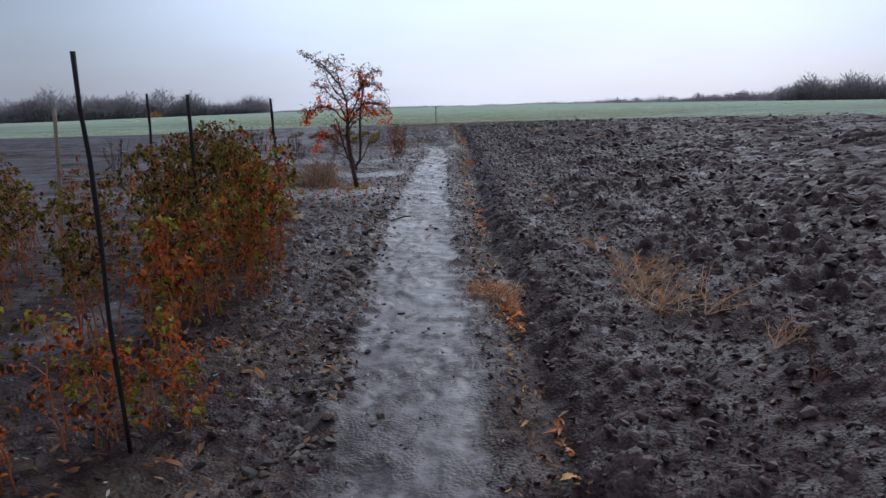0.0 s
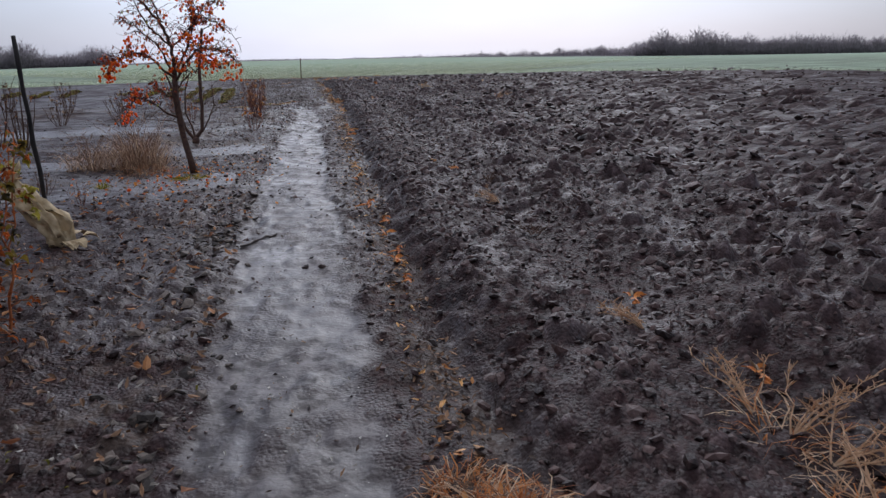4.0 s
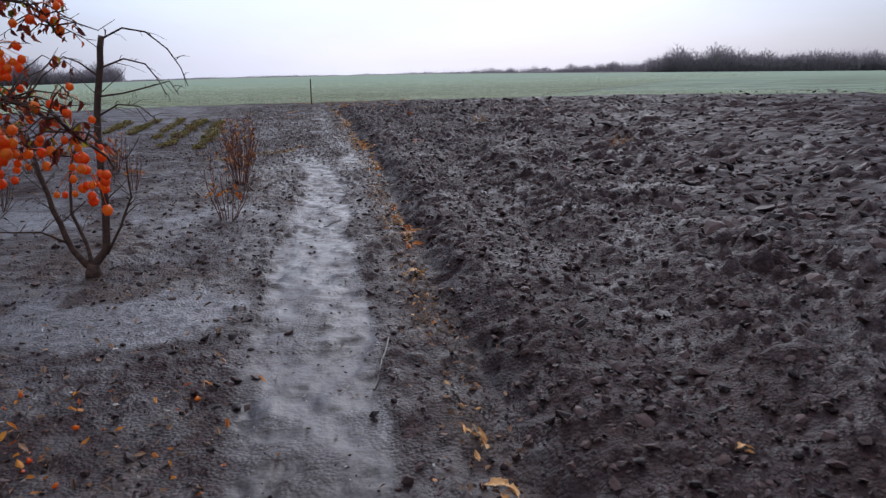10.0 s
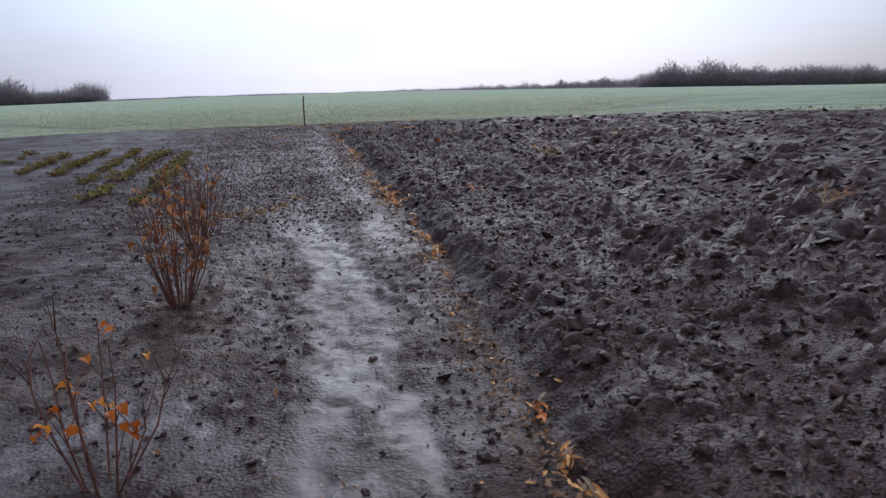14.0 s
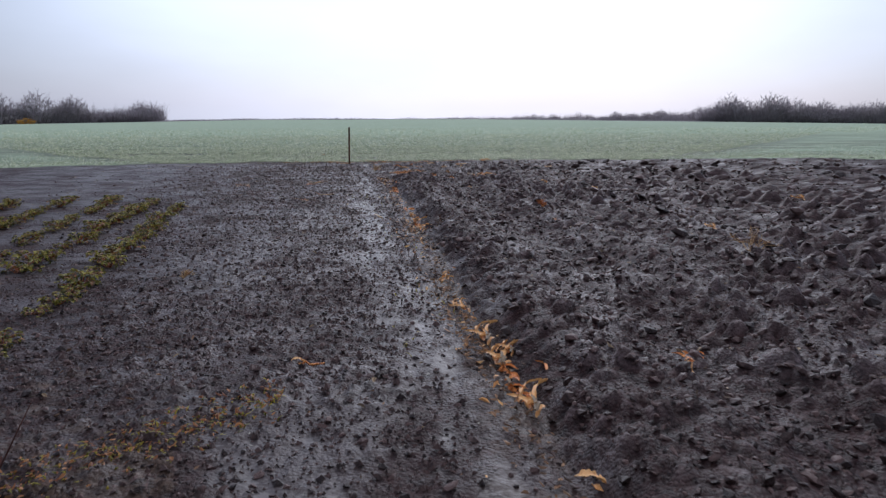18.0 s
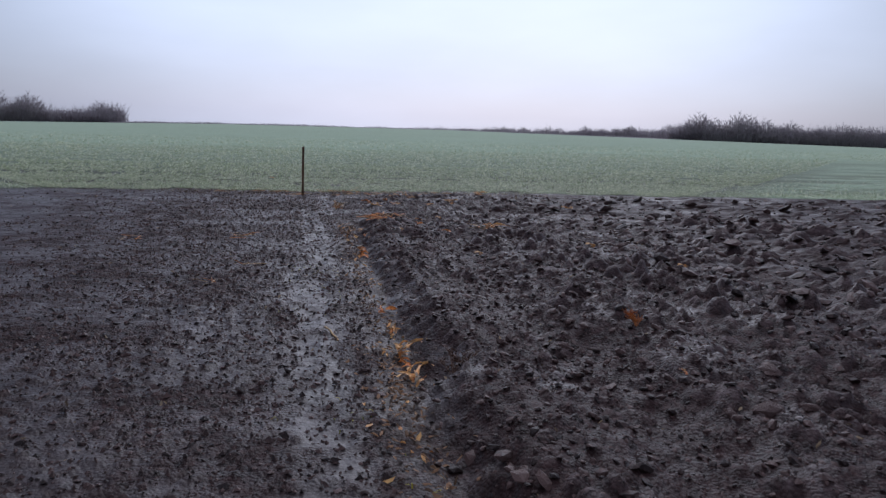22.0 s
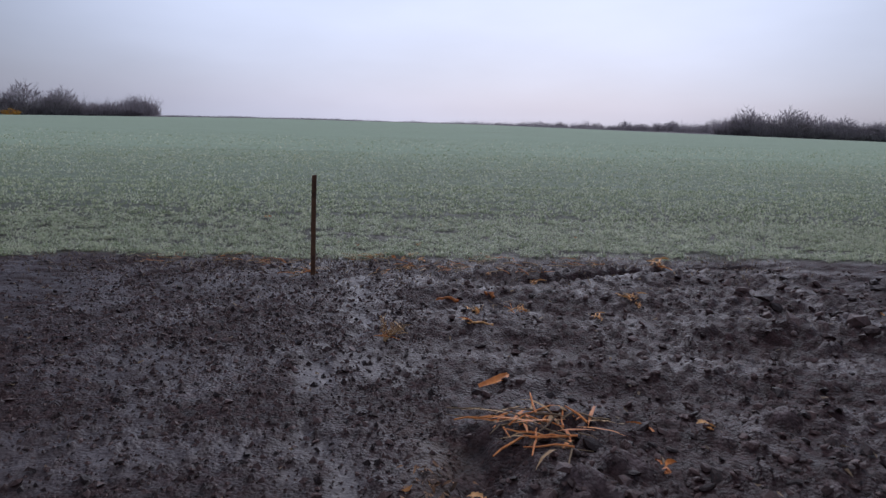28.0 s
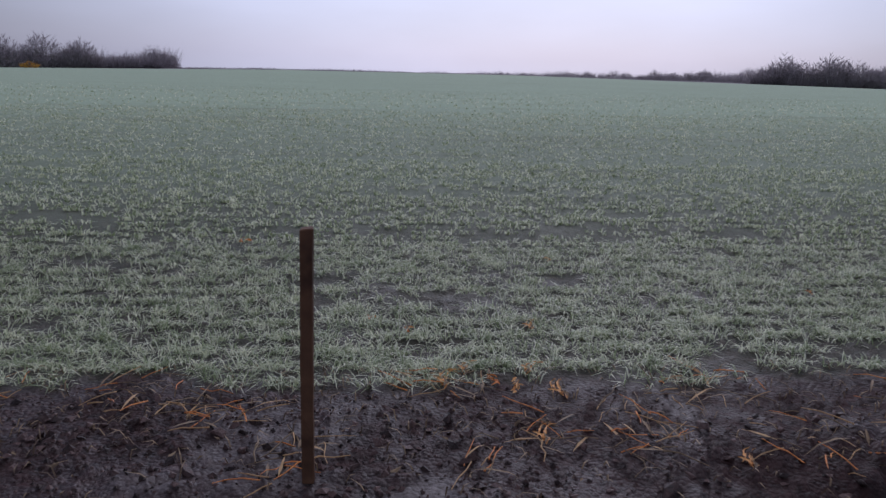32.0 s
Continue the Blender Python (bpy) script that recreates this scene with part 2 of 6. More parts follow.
M_fruit = simple("orange_fruit", (1.0, 0.14, 0.010), (1.0, 0.34, 0.028), 30, 0.4, 0.35, 0, island=True, thin=0.45)
M_leaf_red = simple("dry_red_leaf", (0.11, 0.024, 0.008), (0.66, 0.17, 0.03), 8, 0.6, 0.3, 0, island=True, thin=0.4)
M_leaf_olive = simple("fading_olive_leaf", (0.020, 0.015, 0.004), (0.24, 0.165, 0.028), 6, 0.6, 0.3, 0, island=True, thin=0.4)
M_leaf_lime = simple("yellow_green_leaf", (0.13, 0.125, 0.014), (0.46, 0.38, 0.05), 6, 0.6, 0.3, 0, island=True, thin=0.4)
M_straw = simple("dry_straw", (0.36, 0.21, 0.09), (0.74, 0.50, 0.26), 12, 0.7, 0.3, 0, island=True, thin=0.3)
M_weed = simple("dry_weed", (0.46, 0.27, 0.15), (0.90, 0.66, 0.43), 12, 0.75, 0.3, 0, island=True, thin=0.4)
M_weed_stem = simple("weed_stem", (0.16, 0.085, 0.05), (0.40, 0.24, 0.15), 12, 0.75, 0.3, 0)
M_rust = simple("rusty_grass", (0.32, 0.09, 0.025), (0.72, 0.29, 0.09), 12, 0.75, 0.3, 0, island=True, thin=0.4)
M_husk = simple("corn_husk", (0.52, 0.20, 0.05), (0.95, 0.54, 0.20), 22, 0.55, 0.4, 0.003, island=True, thin=0.15)
M_husk_orange = simple("orange_husk", (0.45, 0.11, 0.025), (0.95, 0.38, 0.10), 22, 0.55, 0.4, 0.003, island=True, thin=0.15)
M_litter = simple("leaf_litter", (0.05, 0.026, 0.014), (0.38, 0.21, 0.11), 9, 0.65, 0.35, 0, island=True, thin=0.2)
M_litter_pale = simple("pale_litter", (0.22, 0.19, 0.15), (0.52, 0.48, 0.42), 9, 0.6, 0.35, 0, island=True)
M_berry_leaf = simple("strawberry_leaf", (0.040, 0.042, 0.008), (0.38, 0.32, 0.05), 7, 0.55, 0.35, 0, island=True, thin=0.4)
M_wheat = simple("wheat_blade", (0.28, 0.345, 0.17), (0.88, 0.89, 0.67), 5, 0.5, 0.35, 0, island=True, thin=0.45)
# far twig and evergreen colours are paled to stand in for haze
M_far = simple("haze_pale_twigs", (0.27, 0.24, 0.25), (0.44, 0.395, 0.41), 2, 0.9, 0.1, 0, island=True, thin=0.5)
M_far_dark = simple("haze_pale_evergreen", (0.20, 0.20, 0.205), (0.33, 0.32, 0.33), 2, 0.9, 0.1, 0, island=True, thin=0.4)
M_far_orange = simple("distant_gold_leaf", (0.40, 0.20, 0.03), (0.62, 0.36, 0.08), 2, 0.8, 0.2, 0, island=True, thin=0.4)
M_sack = simple("woven_sack", (0.30, 0.19, 0.08), (0.80, 0.64, 0.40), 14, 0.6, 0.3, 0.004)
M_cane_dark = simple("dark_red_stem", (0.08, 0.03, 0.022), (0.26, 0.11, 0.075), 9, 0.65, 0.35, 0, island=True)
M_leaf_orange = simple("orange_leaf", (0.45, 0.10, 0.012), (0.90, 0.36, 0.05), 8, 0.55, 0.3, 0, island=True, thin=0.4)
M_leaf_brown = simple("brown_leaf", (0.22, 0.075, 0.03), (0.60, 0.28, 0.11), 8, 0.6, 0.3, 0, island=True, thin=0.4)
M_husk_dull = simple("dull_straw", (0.10, 0.065, 0.04), (0.34, 0.24, 0.14), 14, 0.65, 0.3, 0, island=True, thin=0.2)
# bark paled like the far twigs, haze put into its colour
M_far_bark = simple("haze_pale_bark", (0.15, 0.13, 0.135), (0.25, 0.22, 0.225), 3, 0.9, 0.1, 0)
M_fruit_leaf = simple("russet_leaf", (0.11, 0.020, 0.012), (0.52, 0.11, 0.04), 8, 0.6, 0.3, 0, island=True, thin=0.45)
M_stick = simple("wet_stick", (0.05, 0.038, 0.032), (0.14, 0.11, 0.095), 12, 0.5, 0.4, 0.003)

# ---- terrain ----
TAB = np.random.RandomState(7).rand(26, 256, 256)


def vn(x, y, k=0):
    """Smooth lattice noise, 0 to 1."""
    xi, yi = np.floor(x).astype(int), np.floor(y).astype(int)
    u, v = x - xi, y - yi
    u, v = u * u * (3 - 2 * u), v * v * (3 - 2 * v)
    t = TAB[k]
    a, b = t[xi & 255, yi & 255], t[(xi + 1) & 255, yi & 255]
    c, d = t[xi & 255, (yi + 1) & 255], t[(xi + 1) & 255, (yi + 1) & 255]
    return (a * (1 - u) + b * u) * (1 - v) + (c * (1 - u) + d * u) * v


def sstep(a, b, x):
    t = np.clip((x - a) / (b - a), 0, 1)
    return t * t * (3 - 2 * t)


FUR_Y = [-8, 3.5, 5.7, 11, 17.6, 22, 25, 28, 30, 34.4, 35.5, 60]
FUR_X = [1.12, 1.05, 1.0, 0.89, 0.89, 0.92, 0.84, 0.76, 0.70, 0.53, 0.50, 0.35]
PATH_Y = [-8, 4, 6.5, 10, 13, 18, 20, 21.2, 22.4, 24.2, 26]
PATH_L = [0.04, 0.0, -0.17, -0.29, -0.32, -0.26, -0.12, -0.14, -0.28, -0.78, -1.1]
PATH_R = [0.80, 0.74, 0.61, 0.50, 0.43, 0.36, 0.38, 0.34, 0.23, -0.15, -0.4]
# where the first track peters out a second one keeps to the furrow
TRACK_Y = [20, 22, 24.2, 25.3, 27.4, 29, 31, 32.5, 36, 39, 41]
TRACK_L = [0.48, 0.38, 0.26, 0.16, -0.02, -0.06, -0.17, -0.32, -0.36, -0.40, -0.36]
TRACK_R = [0.66, 0.68, 0.62, 0.60, 0.52, 0.34, 0.27, 0.28, 0.10, 0.16, 0.20]
WHEAT_Y = 40.62
# frozen puddles and pale dried mud: x, y, half widths, strength
PUDDLES = [(-1.5, 15.45, 1.0, 0.55, 1.3), (-1.4, 12.7, 1.35, 0.75, 1.5), (-0.9, 15.2, 0.5, 0.5, 0.7), (-0.45, 23.0, 0.6, 0.45, 0.55), (-0.1, 22.1, 0.45, 0.5, 0.4), (-2.1, 5.4, 0.5, 0.9, 0.7),
           (-4.6, 18.6, 1.7, 1.2, 1.2), (-2.6, 18.6, 1.0, 0.6, 0.9), (-0.75, 18.9, 0.6, 0.5, 0.7), (-2.9, 14.6, 1.0, 0.55, 1.3), (0.72, 5.72, 0.13, 0.12, 1.2), (0.42, 11.8, 0.12, 0.4, 0.9), (-0.02, 9.7, 0.16, 0.5, 1.0), (-0.54, 13.8, 0.12, 0.25, 0.9),
           (-0.05, 16.2, 0.3, 0.5, 0.8), (0.0, 18.7, 0.25, 0.8, 0.6), (-2.4, 12.0, 0.7, 0.35, 0.7)]


def border(x):
    """Where the wheat begins: straight before the walk, bending nearer to both sides."""
    return WHEAT_Y - 0.036 * np.clip(-x - 3, 0, 11) ** 2 - 0.041 * np.clip(x - 9, 0, 15) ** 2


def clods(x, y, size, k, share, high):
    """Half-sunk soil lumps, one or none to a cell: flat-topped, tilted, uneven in outline."""
    u, v = (0.94 * x + 0.34 * y) / size, (0.94 * y - 0.34 * x) / size
    ragged = 0.75 + 0.7 * vn(u * 2.3 + 11, v * 2.3, k)
    iu, iv = np.floor(u).astype(int), np.floor(v).astype(int)
    out = np.zeros_like(x)
    for di in (-1, 0, 1):
        for dj in (-1, 0, 1):
            a, b = (iu + di) & 255, (iv + dj) & 255
            t1, t2, t3, t4 = TAB[k][a, b], TAB[k + 1][a, b], TAB[k + 2][a, b], TAB[k + 3][a, b]
            dx, dy = u - (iu + di + t1), v - (iv + dj + t2)
            turn = t3 * 40
            c, s = np.cos(turn), np.sin(turn)
            p, q = dx * c + dy * s, (dy * c - dx * s) * (1.1 + 0.9 * t2)
            r = (0.26 + 0.44 * t3 * t3) / ragged
            f = np.clip(1 - ((p * p + q * q) / (r * r)) ** 1.6, 0, 1)
            h = f * (0.35 + 0.65 * t3) * (1 + 0.9 * (t1 - 0.5) * p / r) * (t4 < share)
            out = np.maximum(out, h)
    return out * high * (0.72 + 0.56 * vn(u * 4.6 + 3, v * 4.6, k + 1))


def terrain(x, y):
    """Height, the soil's kinds and the mask of painted sky light at x, y (arrays)."""
    x, y = np.asarray(x, float), np.asarray(y, float)
    edge = 0.16 * (vn(x * 1.7 + 40, y * 1.7, 1) - 0.5) + 0.13 * (vn(x * 6, y * 6, 2) - 0.5) + 0.06 * (vn(x * 15, y * 15, 9) - 0.5)
    xf = np.interp(y, FUR_Y, FUR_X)
    d = x - xf + edge * 0.6
    stop = 1 - sstep(36.0, 36.9, y + edge * 2)
    head = sstep(36.0, 36.9, y + edge * 2) * sstep(0.2, 0.9, x) * (1 - sstep(40.2, 40.6, y))
    plough = sstep(0.03, 0.30, d + 0.10 * (vn(x * 3.3, y * 3.3, 3) - 0.5) + 0.10 * (vn(x * 9, y * 9, 4) - 0.5)) * stop
    pl, pr = np.interp(y, PATH_Y, PATH_L), np.interp(y, PATH_Y, PATH_R)
    path = sstep(-0.06, 0.10, x - pl + edge) * sstep(-0.06, 0.10, pr - x + edge * 0.8)
    path = path * (1 - sstep(23.6, 25.2, y + edge * 3))
    tl, tr = np.interp(y, TRACK_Y, TRACK_L), np.interp(y, TRACK_Y, TRACK_R)
    trod = sstep(-0.06, 0.10, x - tl + edge) * sstep(-0.06, 0.10, tr - x + edge * 0.8) * sstep(20.6, 22.4, y + edge * 3)
    trod = trod * (0.25 + 0.75 * sstep(0.42, 0.60, vn(x * 3.3 + 8, y * 2.2, 5) * 0.5 + vn(x * 8 + 3, y * 6, 10) * 0.5)) * 0.74
    path = path * (0.62 + 0.38 * sstep(0.34, 0.56, vn(x * 2.4 + 8, y * 1.4, 5) * 0.5 + vn(x * 9 + 3, y * 7, 10) * 0.5))
    path = np.maximum(path, trod) * (1 - sstep(39.6, 40.3, y))
    wheat = sstep(-0.10, 0.14, y - border(x) + 1.2 * edge) * (1 - sstep(302, 306, y)) * (0.12 + 0.42 * sstep(41.5, 48, y) + 0.46 * sstep(46, 63, y))
    n_rows = sstep(0.35, 0.6, vn(x * 0.5, y * 3.1, 8) * 0.6 + vn(x * 3, y * 3, 9) * 0.4)
    reach = 1.2 + 0.85 * np.maximum(y - 36.0, 0)
    wheat = np.maximum(wheat, (0.55 + 0.35 * n_rows) * sstep(reach, reach + 4, np.abs(x - 1.2)) * sstep(-0.10, 0.14, y - border(x) + 1.2 * edge) * (1 - sstep(302, 306, y)))
    near = np.exp(-((np.maximum(np.abs(x) - 10, 0) / 14) ** 2))
    # soil crumbs of three sizes
    n1, n2, n3 = vn(x * 3.1, y * 3.1, 3), vn(x * 8.3 + 9, y * 8.3, 4), vn(x * 14 + y * 8, y * 14 - x * 8 + 5, 5)
    n4 = vn(x * 1.1 + 3, y * 1.1, 6)
    n6 = vn(x * 11.5 - y * 6, y * 11.5 + x * 6 + 8, 14)
    close = 1 - sstep(3.2, 6.5, np.abs(x - 0.8))
    crumbs = 0.030 * (n1 - 0.5) + (0.022 * (n2 - 0.5) + 0.006 * (n3 - 0.5) + 0.008 * (n6 - 0.5)) * close
    bil = np.abs(2 * vn(x * 5.2 + y * 1.5, y * 4.6 - x * 1.4, 1) - 1) * 0.024 + (np.abs(2 * vn(x * 10 - y * 4, y * 9 + x * 4, 2) - 1) * 0.018) * close
    large, middling, small = clods(x, y, 0.21, 16, 0.42, 0.076), clods(x, y, 0.115, 19, 0.66, 0.042), clods(x, y, 0.066, 22, 0.72, 0.025) * close
    # the bed before the wheat is raked finer than the garden by the canes
    raked = sstep(23, 26, y)
    tilth = np.maximum(middling * (0.35 + 0.55 * sstep(0.4, 0.7, n4)) * (1 - 0.55 * raked), small * 0.95)
    spoil = sstep(-0.05, 0.10, pl - x) * (1 - sstep(0.35, 0.65, pl - x)) * (1 - sstep(8.5, 10.5, y))
    tilth = np.maximum(tilth, spoil * np.maximum(0.9 * middling, 0.6 * large))
    garden = tilth + (0.45 - 0.25 * raked) * crumbs + bil * (0.25 - 0.15 * raked) - 0.011 + 0.03 * (n4 - 0.5)
    # ploughed: the slice thrown up beside the furrow, a smooth trough, then rough slices
    row = 0.040 * np.cos(2 * np.pi * (d - 0.42 + 0.35 * (n4 - 0.5)) / 1.22) * (1 - 0.45 * sstep(1.6, 3.2, d)) * (1 - 0.6 * sstep(31, 35, y))
    trough = np.exp(-(((d - 1.02 + 0.25 * (n4 - 0.5)) / 0.24) ** 2)) * (0.55 + 0.45 * sstep(0.4, 0.6, vn(x * 0 + 5, y * 0.35, 6)))
    cloddy = (0.55 + 0.9 * sstep(0.35, 0.7, vn(x * 0.9 + 20, y * 0.9, 13))) * (0.7 + 0.5 * sstep(0.8, 2.5, d)) * (1 - 0.7 * trough)
    heap = np.maximum(np.maximum(large * cloddy, middling * 1.05 * (0.5 + 0.5 * cloddy)), small * (1 - 0.4 * trough))
    ploughed = 0.060 - 0.025 * sstep(32, 35.5, y) + 0.03 * sstep(0.8, 2.2, d) + row * sstep(0.0, 0.3, d) + heap + 0.75 * crumbs * (1 - 0.5 * trough) + bil * 0.85 * (1 - 0.6 * trough) + 0.05 * (n4 - 0.5)
    prints = sstep(0.50, 0.66, vn(x * 7.5 + 4, y * 5.5, 11)) * 0.012 - 0.008 * sstep(0.6, 0.8, vn(x * 4 + 9, y * 3.2, 12))
    track = 0.014 * (n4 - 0.5) - 0.030 + 0.008 * (n1 - 0.5) + prints + 0.003 * (n3 - 0.5) + 0.005 * (n6 - 0.5) + small * 0.25
    z = garden * (1 - path) + track * path
    z = z * (1 - plough) + ploughed * plough
    z = z - 0.060 * np.exp(-((d / 0.09) ** 2)) * stop
    hr = 0.026 * np.sin(2 * np.pi * (y + 0.06 * x + 0.12 * (n4 - 0.5)) / 0.95) + 0.002
    z = z - 0.065 * np.exp(-(((y - 39.64 - 0.28 * (x - 1.37) + 0.1 * (n4 - 0.5)) / 0.055) ** 2)) * sstep(1.1, 1.8, x) * (1 - sstep(3.5, 5, x))
    z = z + head * (hr + 0.5 * heap) * 0.9
    z = z * (1 - wheat) + wheat * (0.02 + crumbs * 0.8)
    z = z * (0.15 + 0.85 * near)
    fall = np.maximum(y - 60, 0)
    z = z - 0.0155 * fall - 0.00004 * np.maximum(y - 330, 0) ** 2 * (y > 330)
    z = z - 0.014 * np.clip(np.abs(x) - 40, 0, 500) * sstep(60, 120, y)
    z = np.maximum(z, -60)
    # frozen puddles
    pud = np.zeros_like(x)
    for px, py, rx, ry, strong in PUDDLES:
        pud = pud + np.exp(-(((x - px) / rx) ** 2 + ((y - py) / ry) ** 2)) * strong
    patch = vn(x * 2.3 + 70, y * 1.5, 11) * 0.6 + vn(x * 7, y * 5 + 20, 12) * 0.4
    ice = sstep(0.66, 0.90, pud * 0.5 + patch * 0.62 + 0.16 * n6 * (pud > 0.1)) + path * 0.6 * sstep(0.52, 0.74, patch) * (1 - sstep(26, 31, y))
    wob = 0.07 * (vn(x * 0 + 2, y * 2.1, 9) - 0.5)
    rim = np.exp(-(((x - pl - 0.17 + wob) / 0.022) ** 2)) * sstep(0.45, 0.6, vn(x * 0 + 6, y * 1.9, 10)) + np.exp(-(((x - pr + 0.05 + wob) / 0.03) ** 2)) * sstep(0.5, 0.65, vn(x * 0 + 9, y * 1.6, 11))
    ice = ice + 0.8 * rim * sstep(4, 7, y) * (1 - sstep(17, 19, y))
    ice = np.clip(ice, 0, 1) * (1 - plough) * (1 - wheat)
    flat = np.clip(pud, 0, 1) * (1 - plough) * (1 - path)
    z = np.where(y < 45, z * (1 - 0.6 * flat) - 0.006 * flat, z)
    ice = np.clip(ice + 0.38 * sstep(10.5, 12.5, y) * (1 - sstep(21, 24, y)) * sstep(0.0, 0.3, pl - x) * sstep(0.36, 0.62, patch), 0, 1) * (1 - plough)
    damp = 0.55 * sstep(0.45, 0.72, vn(x * 1.6, y * 1.6 + 7, 13) * 0.6 + n2 * 0.4) * (1 - plough)
    gl = np.clip(np.maximum(path, damp * (x < 1.2)), 0, 1) * (1 - wheat)
    litter = 0.5 * np.exp(-((d + 0.13) / 0.16) ** 2) * stop * sstep(0.35, 0.7, n2 * 0.5 + n1 * 0.5)
    litter = litter + 0.55 * sstep(0.52, 0.70, vn(x * 1.1 + 33, y * 1.3, 15) * 0.6 + n2 * 0.4) * (x < pl - 0.1) * (y < 25) * (1 - ice)
    # grows with lump height: where the sky light is painted on
    lit_tops = np.clip(np.where(plough > 0.3, heap / 0.055, tilth / 0.05), 0, 1) * (1 - path) * (1 - wheat)
    return z, gl, wheat, ice, plough, litter, lit_tops


def gz(x, y):
    return float(terrain(np.array([x]), np.array([y]))[0][0])


def grow(start, step, k, limit):
    out, s, v = [], step, start
    while v < limit:
        s *= k
        v += s
        out.append(v)
    return out


FINE_X, FINE_Y = 0.023, 0.033
xs = np.arange(-1.3, 3.0, FINE_X)
xr, xl = grow(xs[-1], FINE_X, 1.03, 14), grow(-xs[0], FINE_X, 1.06, 9)
xr += grow(xr[-1], xr[-1] - xr[-2], 1.10, 2200)
xl += grow(xl[-1], xl[-1] - xl[-2], 1.10, 2200)
xs = np.array([-v for v in xl[::-1]] + list(xs) + xr)
ys = np.arange(1.6, 42.4, FINE_Y)
yr, yl = grow(ys[-1], FINE_Y, 1.055, 2600), grow(-ys[0], FINE_Y, 1.12, 400)
ys = np.array([-v for v in yl[::-1]] + list(ys) + yr)
GX, GY = np.meshgrid(xs, ys)
gzv, a_path, a_wheat, a_ice, a_plough, a_litter, a_lit_tops = terrain(GX, GY)


def grid_mesh(name, X, Y, Z, soft):
    r, c = X.shape
    me = bpy.data.meshes.new(name)
    me.vertices.add(r * c)
    me.vertices.foreach_set("co", np.stack([X, Y, Z], -1).astype(np.float32).ravel())
    i = (np.arange(r - 1)[:, None] * c + np.arange(c - 1)[None, :]).ravel()
    q = np.stack([i, i + 1, i + c + 1, i + c], 1).astype(np.int32)
    me.loops.add(q.size)
    me.loops.foreach_set("vertex_index", q.ravel())
    me.polygons.add(len(q))
    me.polygons.foreach_set("loop_start", np.arange(0, q.size, 4, dtype=np.int32))
    me.update(calc_edges=True)
    me.polygons.foreach_set("use_smooth", (soft.ravel()[q[:, 0]] > 0.35))
    return me


g_me = grid_mesh("ground", GX, GY, gzv, np.ones_like(GX))
for k, v in (("path", a_path), ("wheat", a_wheat), ("ice", a_ice), ("plough", a_plough), ("litter", a_litter), ("lit_tops", a_lit_tops)):
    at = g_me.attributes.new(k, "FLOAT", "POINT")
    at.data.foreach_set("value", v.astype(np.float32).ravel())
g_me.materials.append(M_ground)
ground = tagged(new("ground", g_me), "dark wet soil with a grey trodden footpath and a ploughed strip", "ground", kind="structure")


